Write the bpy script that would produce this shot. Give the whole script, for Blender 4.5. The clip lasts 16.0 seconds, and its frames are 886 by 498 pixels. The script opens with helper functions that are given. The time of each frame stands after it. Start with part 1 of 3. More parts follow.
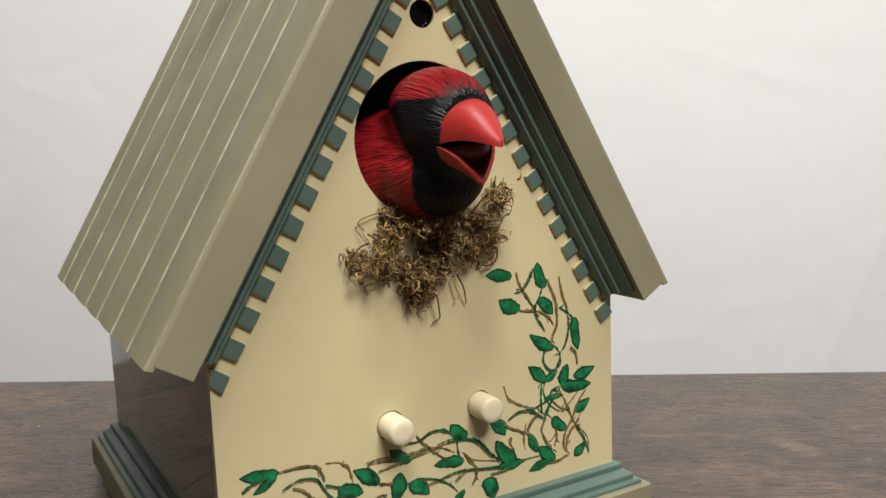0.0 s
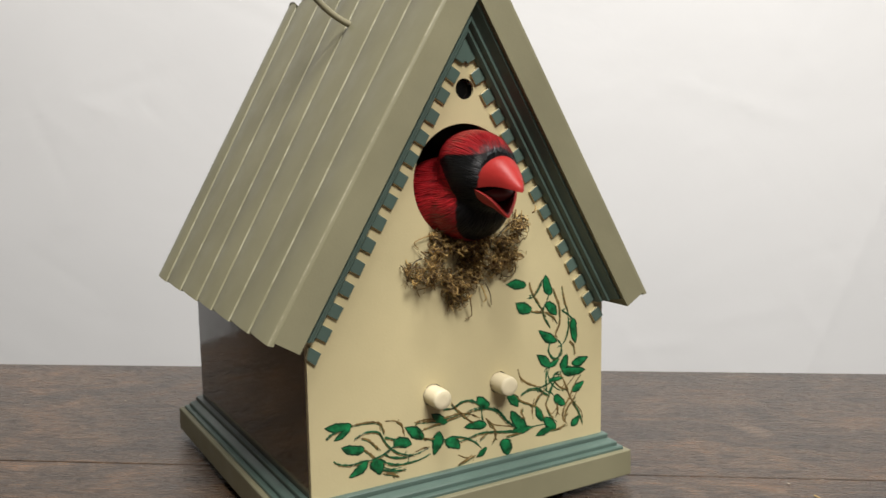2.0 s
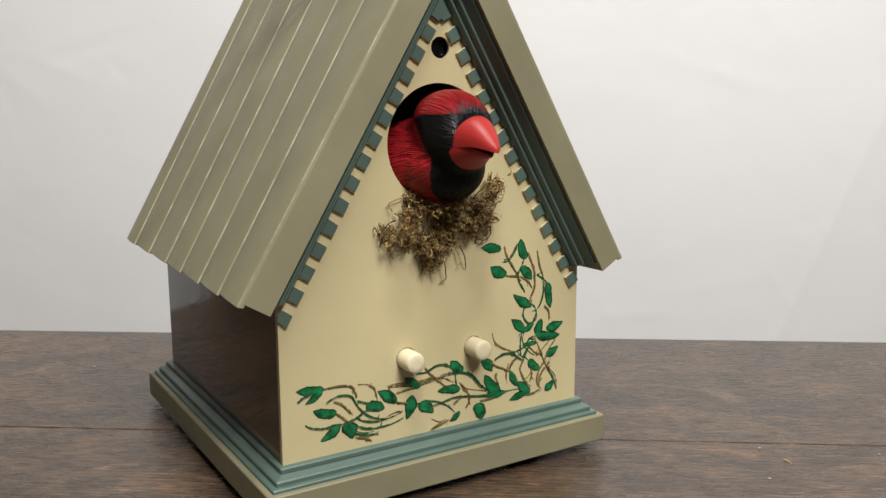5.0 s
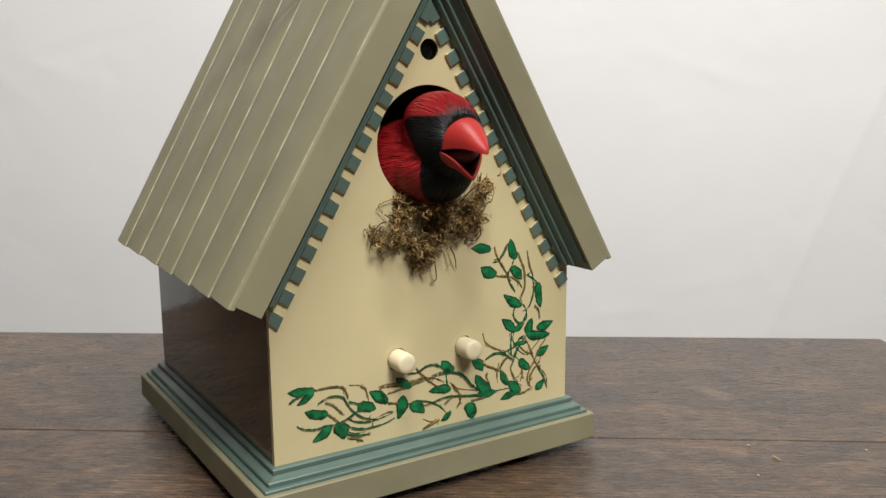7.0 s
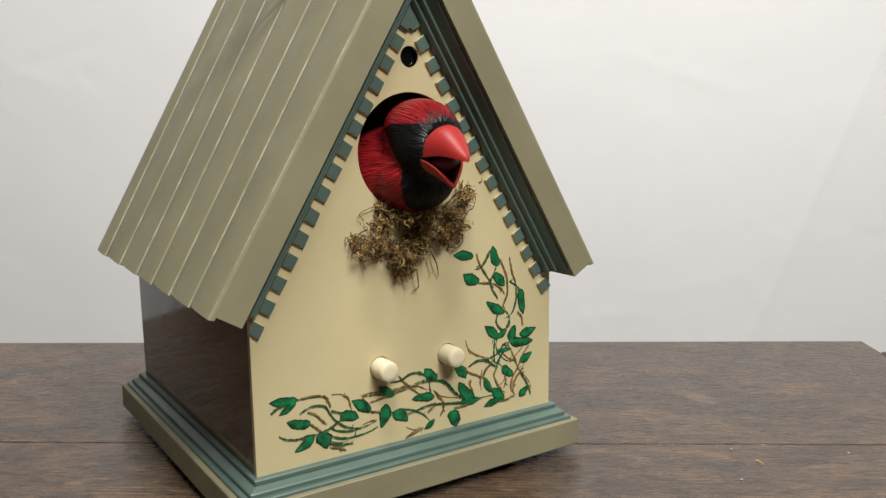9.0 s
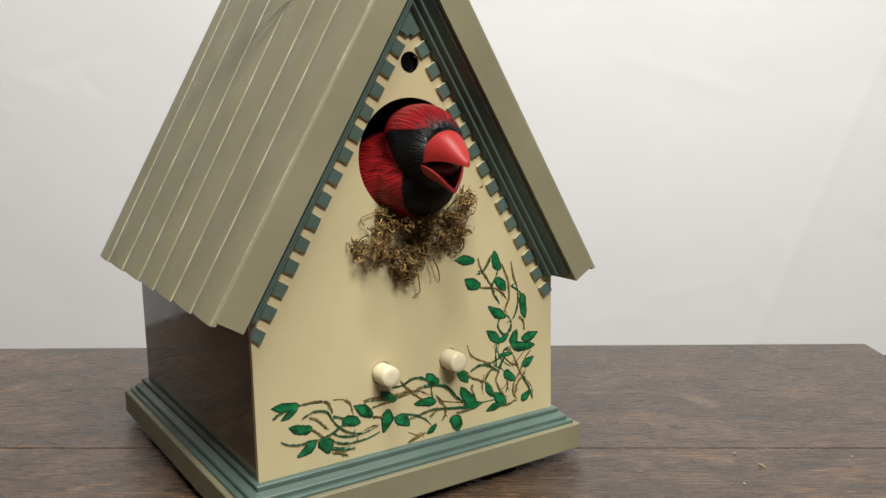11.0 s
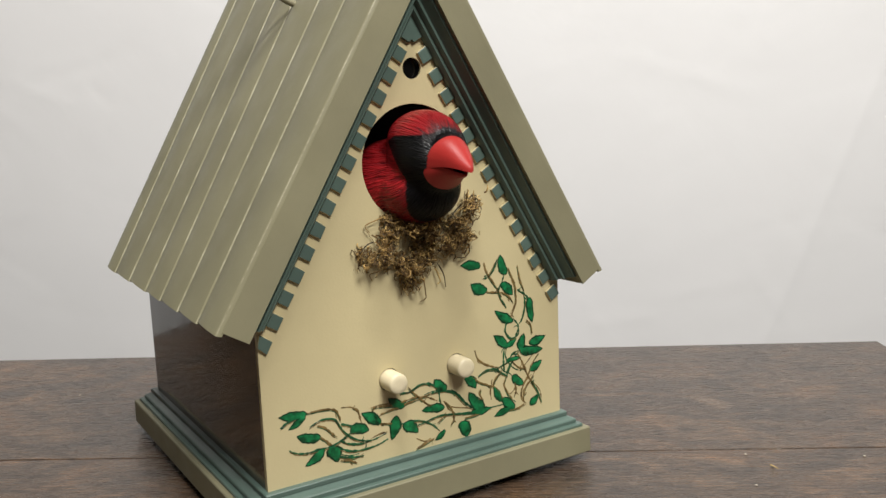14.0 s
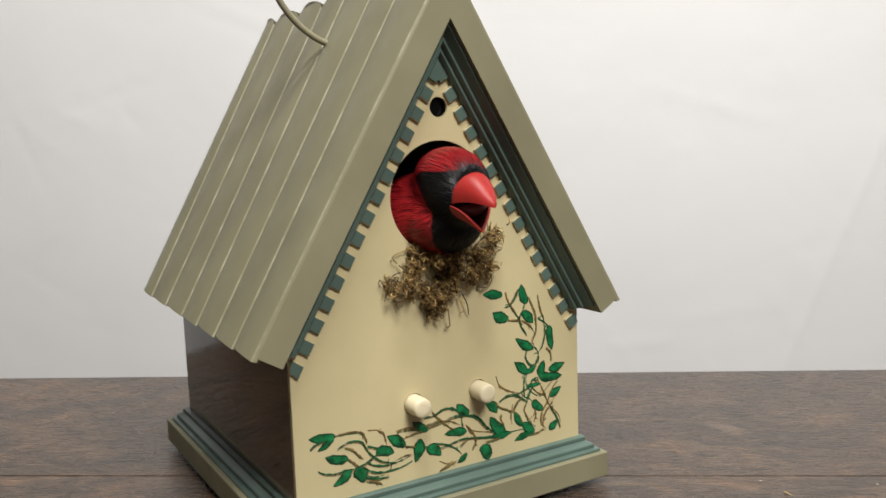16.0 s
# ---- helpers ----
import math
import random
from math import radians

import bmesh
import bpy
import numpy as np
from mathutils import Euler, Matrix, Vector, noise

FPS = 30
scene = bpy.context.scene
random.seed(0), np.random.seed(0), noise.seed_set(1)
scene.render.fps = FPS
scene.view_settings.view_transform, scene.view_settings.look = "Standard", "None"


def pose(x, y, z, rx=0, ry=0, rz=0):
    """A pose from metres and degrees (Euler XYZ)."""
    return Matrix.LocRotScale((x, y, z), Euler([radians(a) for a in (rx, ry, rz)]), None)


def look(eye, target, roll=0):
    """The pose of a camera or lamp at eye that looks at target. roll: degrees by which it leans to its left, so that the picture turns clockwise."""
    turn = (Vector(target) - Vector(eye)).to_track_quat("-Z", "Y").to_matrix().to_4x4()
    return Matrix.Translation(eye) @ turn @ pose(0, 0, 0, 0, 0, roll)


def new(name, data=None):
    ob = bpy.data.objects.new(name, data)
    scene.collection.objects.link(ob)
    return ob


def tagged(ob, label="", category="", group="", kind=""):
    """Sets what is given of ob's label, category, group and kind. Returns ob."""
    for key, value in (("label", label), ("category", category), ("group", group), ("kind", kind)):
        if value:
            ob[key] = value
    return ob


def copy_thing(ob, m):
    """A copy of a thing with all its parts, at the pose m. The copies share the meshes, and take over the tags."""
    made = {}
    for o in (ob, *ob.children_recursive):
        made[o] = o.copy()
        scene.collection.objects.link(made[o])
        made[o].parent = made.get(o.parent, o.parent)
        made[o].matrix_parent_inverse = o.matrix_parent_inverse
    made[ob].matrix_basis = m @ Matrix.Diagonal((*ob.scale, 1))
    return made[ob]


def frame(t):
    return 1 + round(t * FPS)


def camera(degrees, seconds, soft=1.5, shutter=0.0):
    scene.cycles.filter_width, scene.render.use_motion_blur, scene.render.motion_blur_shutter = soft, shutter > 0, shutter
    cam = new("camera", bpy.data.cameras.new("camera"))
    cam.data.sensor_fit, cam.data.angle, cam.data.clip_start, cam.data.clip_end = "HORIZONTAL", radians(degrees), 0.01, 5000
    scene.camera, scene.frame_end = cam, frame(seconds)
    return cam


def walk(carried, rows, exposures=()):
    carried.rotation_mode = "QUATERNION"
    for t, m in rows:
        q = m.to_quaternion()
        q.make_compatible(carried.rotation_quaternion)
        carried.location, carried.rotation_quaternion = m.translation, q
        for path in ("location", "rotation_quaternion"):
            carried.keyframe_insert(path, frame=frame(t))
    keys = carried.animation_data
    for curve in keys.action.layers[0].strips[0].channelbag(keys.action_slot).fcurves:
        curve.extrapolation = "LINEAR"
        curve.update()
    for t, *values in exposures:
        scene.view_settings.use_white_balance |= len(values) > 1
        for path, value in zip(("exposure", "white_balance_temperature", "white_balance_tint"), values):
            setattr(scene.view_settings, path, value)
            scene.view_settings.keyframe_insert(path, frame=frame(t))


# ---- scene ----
cam = camera(55.8, 16.0, soft=1.45, shutter=0.4)
PATH = [
    (0, (-0.1385, -0.2445, 0.159), (0.865, 1.464, -0.1145), -2.2),
    (0.5, (-0.147, -0.2585, 0.1638), (0.842, 1.463, -0.0755), -2.05),
    (1, (-0.166, -0.285, 0.175), (0.8165, 1.441, -0.063), -1.65),
    (1.2, (-0.1755, -0.296, 0.1768), (0.802, 1.4325, -0.066), -1.6),
    (1.5, (-0.186, -0.307, 0.177), (0.765, 1.434, -0.079), -1.7),
    (1.7, (-0.1935, -0.315, 0.1775), (0.7495, 1.4305, -0.0775), -1.6),
    (2, (-0.196, -0.319, 0.176), (0.796, 1.398, -0.083), -0.9),
    (2.5, (-0.197, -0.319, 0.175), (0.82, 1.379, -0.111), -0.6),
    (3, (-0.196, -0.317, 0.174), (0.833, 1.372, -0.123), -0.2),
    (3.5, (-0.195, -0.316, 0.174), (0.824, 1.378, -0.125), -0.4),
    (4, (-0.195, -0.316, 0.173), (0.832, 1.373, -0.136), -0.7),
    (4.5, (-0.193, -0.315, 0.171), (0.839, 1.368, -0.153), -0.4),
    (7, (-0.193, -0.317, 0.173), (0.858, 1.352, -0.16), -0.5),
    (7.5, (-0.191, -0.317, 0.173), (0.867, 1.348, -0.155), -0.7),
    (8, (-0.191, -0.317, 0.173), (0.873, 1.344, -0.156), -0.7),
    (8.5, (-0.191, -0.317, 0.174), (0.884, 1.337, -0.154), -0.7),
    (9, (-0.191, -0.317, 0.174), (0.89, 1.335, -0.148), -0.8),
    (11.5, (-0.19, -0.318, 0.175), (0.88, 1.343, -0.14), -1.2),
    (12, (-0.19, -0.317, 0.175), (0.875, 1.346, -0.139), -1.3),
    (12.5, (-0.19, -0.318, 0.175), (0.873, 1.347, -0.137), -1.3),
    (13, (-0.19, -0.318, 0.176), (0.872, 1.348, -0.137), -1.5),
    (13.5, (-0.189, -0.318, 0.176), (0.872, 1.349, -0.132), -1.9),
    (14, (-0.188, -0.318, 0.176), (0.868, 1.353, -0.132), -2.2),
    (14.5, (-0.187, -0.318, 0.176), (0.874, 1.35, -0.128), -2.1),
    (15, (-0.187, -0.317, 0.176), (0.875, 1.35, -0.125), -2.1),
    (15.5, (-0.188, -0.319, 0.177), (0.873, 1.351, -0.116), -1.9),
    (16, (-0.1975, -0.3305, 0.184), (0.8215, 1.370, -0.079), -1.9),
]
walk(cam, [(t, look(eye, target, roll)) for t, eye, target, roll in PATH])


# ---- light ----
world = bpy.data.worlds.new("room_air")
scene.world = world
world.use_nodes = True
world.node_tree.nodes["Background"].inputs[0].default_value = (0.9, 0.95, 1.0, 1)
world.node_tree.nodes["Background"].inputs[1].default_value = 0.25


def area_lamp(name, place, target, size, watts, colour):
    data = bpy.data.lights.new(name, "AREA")
    data.shape, data.size, data.energy, data.color = "DISK", size, watts, colour
    ob = new(name, data)
    ob.matrix_world = look(place, target)
    return tagged(ob, "unseen round lamp shining down on the table", "lamp")


# out of view; set from the shadows under the buttons and eaves
area_lamp("unseen_lamp", (0.06, -1.35, 1.56), (0.0, 0.1, 0.10), 0.60, 39.0, (1.0, 0.972, 0.92))
# out of view; set from the bird's long shadow to the lower right
area_lamp("unseen_lamp", (-0.32, -0.58, 1.15), (0.0, 0.05, 0.10), 0.14, 4.5, (1.0, 0.972, 0.92))
# unseen fill added to brighten the roof, table and sheet
area_lamp("unseen_lamp", (-0.22, -0.36, 1.60), (-0.15, 0.0, 0.0), 0.40, 19.0, (1.0, 0.985, 0.945))


# ---- materials ----
def ramp(nt, fac, stops):
    n = nt.nodes.new("ShaderNodeValToRGB")
    n.color_ramp.elements[0].position, n.color_ramp.elements[0].color = stops[0][0], (*stops[0][1], 1)
    n.color_ramp.elements[1].position, n.color_ramp.elements[1].color = stops[-1][0], (*stops[-1][1], 1)
    for p, c in stops[1:-1]:
        n.color_ramp.elements.new(p).color = (*c, 1)
    nt.links.new(fac, n.inputs[0])
    return n.outputs[0]


def noise_at(nt, scale, detail=4.0, rough=0.55, stretch=(1, 1, 1), source="Object", distortion=0.0):
    tc = nt.nodes.new("ShaderNodeTexCoord")
    mp = nt.nodes.new("ShaderNodeMapping")
    mp.inputs["Scale"].default_value = stretch
    nz = nt.nodes.new("ShaderNodeTexNoise")
    nz.inputs["Scale"].default_value = scale
    nz.inputs["Detail"].default_value = detail
    nz.inputs["Roughness"].default_value = rough
    nz.inputs["Distortion"].default_value = distortion
    nt.links.new(tc.outputs[source], mp.inputs[0])
    nt.links.new(mp.outputs[0], nz.inputs["Vector"])
    return nz.outputs["Fac"]


def bump(nt, bsdf, height, strength, distance):
    b = nt.nodes.new("ShaderNodeBump")
    b.inputs["Strength"].default_value, b.inputs["Distance"].default_value = strength, distance
    nt.links.new(height, b.inputs["Height"])
    nt.links.new(b.outputs[0], bsdf.inputs["Normal"])
    return b


def mixed(nt, kind, a, b, fac=0.5):
    m = nt.nodes.new("ShaderNodeMix")
    m.data_type, m.blend_type = "RGBA", kind
    if isinstance(fac, float):
        m.inputs[0].default_value = fac
    else:
        nt.links.new(fac, m.inputs[0])
    for sock, v in ((m.inputs[6], a), (m.inputs[7], b)):
        if isinstance(v, tuple):
            sock.default_value = (*v, 1)
        else:
            nt.links.new(v, sock)
    return m.outputs[2]


def base_material(name):
    m = bpy.data.materials.new(name)
    m.use_nodes = True
    return m, m.node_tree, m.node_tree.nodes["Principled BSDF"]


def paint(name, colour, rough=0.45, vary=0.12, grain=900.0, relief=0.15, coat=0.0, spec=0.5, blotch=22.0):
    """Moulded, painted resin: soft blotches, a fine grain and uneven gloss."""
    m, nt, b = base_material(name)
    lo, hi = tuple(c * (1 - vary) for c in colour), tuple(min(1, c * (1 + vary)) for c in colour)
    big = noise_at(nt, blotch, 5.0)
    nt.links.new(ramp(nt, big, [(0.3, lo), (0.7, hi)]), b.inputs["Base Color"])
    fine = noise_at(nt, grain, 3.0)
    nt.links.new(ramp(nt, noise_at(nt, 60.0, 4.0), [(0.3, (rough - 0.06,) * 3), (0.7, (rough + 0.08,) * 3)]), b.inputs["Roughness"])
    b.inputs["Coat Weight"].default_value = coat
    b.inputs["Coat Roughness"].default_value = 0.15
    b.inputs["Specular IOR Level"].default_value = spec
    bump(nt, b, fine, relief, 0.0004)
    return m


OLIVE = paint("olive_paint", (0.207, 0.192, 0.120), 0.48, spec=0.38)
SIDE = paint("side_paint", (0.085, 0.066, 0.040), 0.075, relief=0.0)
CREAM = paint("cream_paint", (0.540, 0.463, 0.268), 0.42, 0.06)
TRIM = paint("grey_green_paint", (0.084, 0.128, 0.108), 0.36, 0.16)
KNOB = paint("ivory_plastic", (0.66, 0.58, 0.40), 0.38, 0.04)
LEAF = paint("leaf_paint", (0.005, 0.122, 0.040), 0.35, 0.85, 500.0, 0.6, blotch=260.0)
LEAF_RIM = paint("leaf_rim_paint", (0.007, 0.040, 0.016), 0.4, 0.5)
STEM_GREEN = paint("stem_green_paint", (0.009, 0.075, 0.030), 0.4, 0.7, blotch=300.0)
STEM_BROWN = paint("stem_brown_paint", (0.15, 0.098, 0.034), 0.4, 0.7, blotch=300.0)
INSIDE_SHADE = paint("inside_shade", (0.03, 0.022, 0.016), 0.6)
WIRE = paint("painted_wire", (0.22, 0.20, 0.13), 0.4)
BEAK = paint("beak_paint", (0.33, 0.022, 0.019), 0.44, 0.15, 500.0, 0.25, spec=0.35)
MOUTH = paint("mouth_paint", (0.13, 0.010, 0.011), 0.5)
BRISTLE = paint("brow_paint", (0.010, 0.010, 0.011), 0.26, relief=0.0)
LENS = paint("lens_plastic", (0.003, 0.003, 0.003), 0.10, relief=0.0)
RUBBER = paint("black_rubber", (0.02, 0.02, 0.02), 0.7)


def lit_worn_edge_material():
    """Olive paint with edge highlight and wear painted on as paler broken dashes."""
    m, nt, b = base_material("lit_worn_olive_edge")
    edge_tone = ramp(nt, noise_at(nt, 95.0, 5.0, 0.65), [(0.48, (0.207, 0.192, 0.120)), (0.62, (0.34, 0.32, 0.23))])
    nt.links.new(edge_tone, b.inputs["Base Color"])
    b.inputs["Roughness"].default_value = 0.45
    b.inputs["Specular IOR Level"].default_value = 0.38
    return m


LIT_WORN_EDGE = lit_worn_edge_material()


def feather_material():
    """Red plumage with a black face, in fine grooves that run back from the beak."""
    m, nt, b = base_material("feather_paint")
    at = nt.nodes.new("ShaderNodeAttribute")
    at.attribute_name = "mask"
    streak = noise_at(nt, 1.0, 2.0, 0.5, (210.0, 5.0, 1.0), "UV", 0.3)
    add = nt.nodes.new("ShaderNodeMath")
    add.operation = "MULTIPLY_ADD"
    add.inputs[1].default_value = 0.5
    nt.links.new(streak, add.inputs[0])
    nt.links.new(at.outputs["Fac"], add.inputs[2])
    black = ramp(nt, add.outputs[0], [(0.70, (0, 0, 0)), (0.86, (1, 1, 1))])
    red = ramp(nt, streak, [(0.30, (0.11, 0.005, 0.008)), (0.48, (0.29, 0.010, 0.014)), (0.72, (0.40, 0.017, 0.020))])
    dark = ramp(nt, streak, [(0.35, (0.002, 0.002, 0.0025)), (0.62, (0.005, 0.005, 0.006)), (0.8, (0.012, 0.012, 0.013))])
    nt.links.new(mixed(nt, "MIX", red, dark, black), b.inputs["Base Color"])
    b.inputs["Roughness"].default_value = 0.36
    nt.links.new(ramp(nt, black, [(0.0, (0.36,) * 3), (1.0, (0.16,) * 3)]), b.inputs["Specular IOR Level"])
    bump(nt, b, streak, 1.0, 0.0030)
    return m


def wood_material():
    """Dark, hand-scraped plank: fine long grain, tan rubbed streaks, pale scratches; each plank its own."""
    m, nt, b = base_material("dark_wood")
    info = nt.nodes.new("ShaderNodeObjectInfo")
    tc = nt.nodes.new("ShaderNodeTexCoord")
    shift = nt.nodes.new("ShaderNodeVectorMath")
    shift.operation = "MULTIPLY_ADD"
    shift.inputs[1].default_value = (3.0, 1.7, 0.9)
    nt.links.new(info.outputs["Random"], shift.inputs[0])
    nt.links.new(tc.outputs["Object"], shift.inputs[2])

    def grain_at(scale, stretch, detail, rough, distortion):
        mp = nt.nodes.new("ShaderNodeMapping")
        mp.inputs["Scale"].default_value = stretch
        nz = nt.nodes.new("ShaderNodeTexNoise")
        nz.inputs["Scale"].default_value, nz.inputs["Detail"].default_value = scale, detail
        nz.inputs["Roughness"].default_value, nz.inputs["Distortion"].default_value = rough, distortion
        nt.links.new(shift.outputs[0], mp.inputs[0])
        nt.links.new(mp.outputs[0], nz.inputs["Vector"])
        return nz.outputs["Fac"]
    fine = grain_at(330.0, (0.25, 2.0, 1.0), 6.0, 0.7, 0.4)
    speck = grain_at(340.0, (0.32, 1.3, 1.0), 9.0, 0.80, 0.2)
    streak = grain_at(30.0, (0.6, 1.7, 1.0), 10.0, 0.80, 1.1)
    broad = grain_at(8.0, (0.9, 1.6, 1.0), 6.0, 0.62, 1.4)
    scratch = grain_at(420.0, (0.30, 1.4, 1.0), 4.0, 0.7, 0.8)
    a = ramp(nt, streak, [(0.33, (0.025, 0.017, 0.012)), (0.47, (0.047, 0.031, 0.021)), (0.57, (0.074, 0.047, 0.029)), (0.70, (0.135, 0.081, 0.045))])
    c = ramp(nt, broad, [(0.33, (0.72, 0.72, 0.74)), (0.52, (1.07, 1.04, 1.01)), (0.68, (1.5, 1.28, 1.06))])
    col = mixed(nt, "MULTIPLY", a, c, 1.0)
    col = mixed(nt, "MULTIPLY", col, ramp(nt, fine, [(0.34, (0.62,) * 3), (0.48, (1.0,) * 3), (0.66, (1.45,) * 3)]), 1.0)
    col = mixed(nt, "MULTIPLY", col, ramp(nt, speck, [(0.34, (0.55,) * 3), (0.50, (1.0,) * 3), (0.66, (1.6,) * 3)]), 1.0)
    lines = nt.nodes.new("ShaderNodeTexWave")
    lines.bands_direction = "Y"
    lines.inputs["Scale"].default_value, lines.inputs["Distortion"].default_value = 105.0, 5.0
    lines.inputs["Detail"].default_value, lines.inputs["Detail Scale"].default_value = 4.0, 0.5
    along = nt.nodes.new("ShaderNodeMapping")
    along.inputs["Scale"].default_value = (0.10, 1.0, 1.0)
    nt.links.new(shift.outputs[0], along.inputs[0])
    nt.links.new(along.outputs[0], lines.inputs["Vector"])
    col = mixed(nt, "MULTIPLY", col, ramp(nt, lines.outputs["Fac"], [(0.1, (0.74,) * 3), (0.6, (1.08,) * 3), (1.0, (1.22,) * 3)]), 1.0)
    col = mixed(nt, "MIX", col, (0.24, 0.19, 0.15), ramp(nt, scratch, [(0.60, (0, 0, 0)), (0.73, (0.65,) * 3)]))
    # a rubbed, pale knot on the back plank
    spot = nt.nodes.new("ShaderNodeMapping")
    spot.vector_type = "TEXTURE"
    spot.inputs["Location"].default_value = (0.163, 0.128, 0.0)
    spot.inputs["Rotation"].default_value = (0, 0, -0.95)
    spot.inputs["Scale"].default_value = (0.017, 0.008, 1.0)
    nt.links.new(tc.outputs["Object"], spot.inputs[0])
    ball = nt.nodes.new("ShaderNodeTexGradient")
    ball.gradient_type = "SPHERICAL"
    nt.links.new(spot.outputs[0], ball.inputs[0])
    col = mixed(nt, "MIX", col, (0.20, 0.135, 0.09), mixed(nt, "MULTIPLY", ramp(nt, ball.outputs["Fac"], [(0.0, (0, 0, 0)), (0.6, (0.65,) * 3)]), ramp(nt, fine, [(0.35, (0.1,) * 3), (0.6, (1.0,) * 3)]), 1.0))
    nt.links.new(col, b.inputs["Base Color"])
    nt.links.new(ramp(nt, speck, [(0.36, (0.36,) * 3), (0.6, (0.20,) * 3)]), b.inputs["Roughness"])
    b.inputs["Specular IOR Level"].default_value = 0.58
    bump(nt, b, mixed(nt, "MIX", fine, speck, 0.5), 0.6, 0.0007)
    return m


def moss_material():
    m, nt, b = base_material("dry_moss")
    geo = nt.nodes.new("ShaderNodeNewGeometry")
    col = ramp(nt, geo.outputs["Random Per Island"], [(0.0, (0.022, 0.012, 0.004)), (0.40, (0.125, 0.070, 0.019)), (0.75, (0.32, 0.190, 0.050)), (1.0, (0.62, 0.43, 0.16))])
    nt.links.new(mixed(nt, "MULTIPLY", col, ramp(nt, noise_at(nt, 700.0, 3.0), [(0.3, (0.6,) * 3), (0.7, (1.2,) * 3)]), 1.0), b.inputs["Base Color"])
    b.inputs["Roughness"].default_value = 0.75
    return m


def sheet_material():
    m, nt, b = base_material("white_sheet")
    nt.links.new(ramp(nt, noise_at(nt, 3.0, 5.0), [(0.3, (0.750, 0.742, 0.746)), (0.7, (0.790, 0.782, 0.786))]), b.inputs["Base Color"])
    b.inputs["Roughness"].default_value = 0.6
    bump(nt, b, noise_at(nt, 5.0, 4.0, 0.5, (1, 1, 1.4), distortion=0.6), 0.15, 0.012)
    return m


FEATHER, WOOD, MOSS, SHEET = feather_material(), wood_material(), moss_material(), sheet_material()
PLASTER = paint("room_plaster", (0.15, 0.148, 0.142), 0.8)
MM = 0.001


# ---- building helpers ----
def finish(bm, name, material, parent=None, label="", smooth=None):
    bmesh.ops.recalc_face_normals(bm, faces=bm.faces)
    mesh = bpy.data.meshes.new(name)
    bm.to_mesh(mesh)
    bm.free()
    for m in (material if isinstance(material, (list, tuple)) else [material]):
        mesh.materials.append(m)
    if smooth is not None:
        mesh.shade_smooth()
        if smooth < 180:
            mesh.set_sharp_from_angle(angle=radians(smooth))
    ob = new(name, mesh)
    ob.parent = parent
    return tagged(ob, label)


def part(name, bm, material, parent, label="", smooth=None):
    return finish(bm, name, material, parent, label, smooth)


def thing(name, label, category, place=(0, 0, 0), turn=0.0, kind=""):
    ob = new(name)
    ob.empty_display_size = 0.02
    ob.matrix_world = pose(*place, 0, 0, turn)
    return tagged(ob, label, category, kind=kind)


def box(lo, hi, bevel=0.0, steps=2):
    bm = bmesh.new()
    mid = [(a + b) / 2 for a, b in zip(lo, hi)]
    size = [b - a for a, b in zip(lo, hi)]
    bmesh.ops.create_cube(bm, size=1.0, matrix=Matrix.Translation(mid) @ Matrix.Diagonal((*size, 1)))
    if bevel:
        bmesh.ops.bevel(bm, geom=bm.edges[:], offset=bevel, segments=steps, profile=0.5, affect="EDGES")
    return bm


def prism(outline, axis_from, axis_to, to3, bevel=0.0, steps=2):
    """An outline (a, b) swept along the third axis; to3(a, b, c) gives the place."""
    bm = bmesh.new()
    lo = [bm.verts.new(to3(a, b, axis_from)) for a, b in outline]
    hi = [bm.verts.new(to3(a, b, axis_to)) for a, b in outline]
    n = len(outline)
    for i in range(n):
        bm.faces.new((lo[i], lo[(i + 1) % n], hi[(i + 1) % n], hi[i]))
    bm.faces.new(lo[::-1])
    bm.faces.new(hi)
    bmesh.ops.recalc_face_normals(bm, faces=bm.faces)
    if bevel:
        bmesh.ops.bevel(bm, geom=bm.edges[:], offset=bevel, segments=steps, profile=0.5, affect="EDGES")
    return bm


def tube(bm, points, radius, sides=6, taper=1.0):
    """A round strand along points, in bm."""
    points = [Vector(p) for p in points]
    rings, side = [], None
    for i, p in enumerate(points):
        way = (points[min(i + 1, len(points) - 1)] - points[max(i - 1, 0)]).normalized()
        if side is None:
            side = way.orthogonal().normalized()
        side = (side - way * side.dot(way)).normalized()
        up = way.cross(side)
        r = radius * (1 + (taper - 1) * i / (len(points) - 1))
        rings.append([bm.verts.new(p + r * (math.cos(a) * side + math.sin(a) * up)) for a in (math.tau * k / sides for k in range(sides))])
    for a, b in zip(rings, rings[1:]):
        for k in range(sides):
            bm.faces.new((a[k], a[(k + 1) % sides], b[(k + 1) % sides], b[k]))
    bm.faces.new(rings[0][::-1])
    bm.faces.new(rings[-1])


def smooth_line(points, steps=5):
    """Catmull-Rom through points."""
    pts = [Vector(p) for p in points]
    pts = [2 * pts[0] - pts[1]] + pts + [2 * pts[-1] - pts[-2]]
    out = []
    for a, b, c, d in zip(pts, pts[1:], pts[2:], pts[3:]):
        for k in range(steps):
            t = k / steps
            out.append(0.5 * (2 * b + (c - a) * t + (2 * a - 5 * b + 4 * c - d) * t * t + (3 * b - a - 3 * c + d) * t ** 3))
    return out + [pts[-2]]


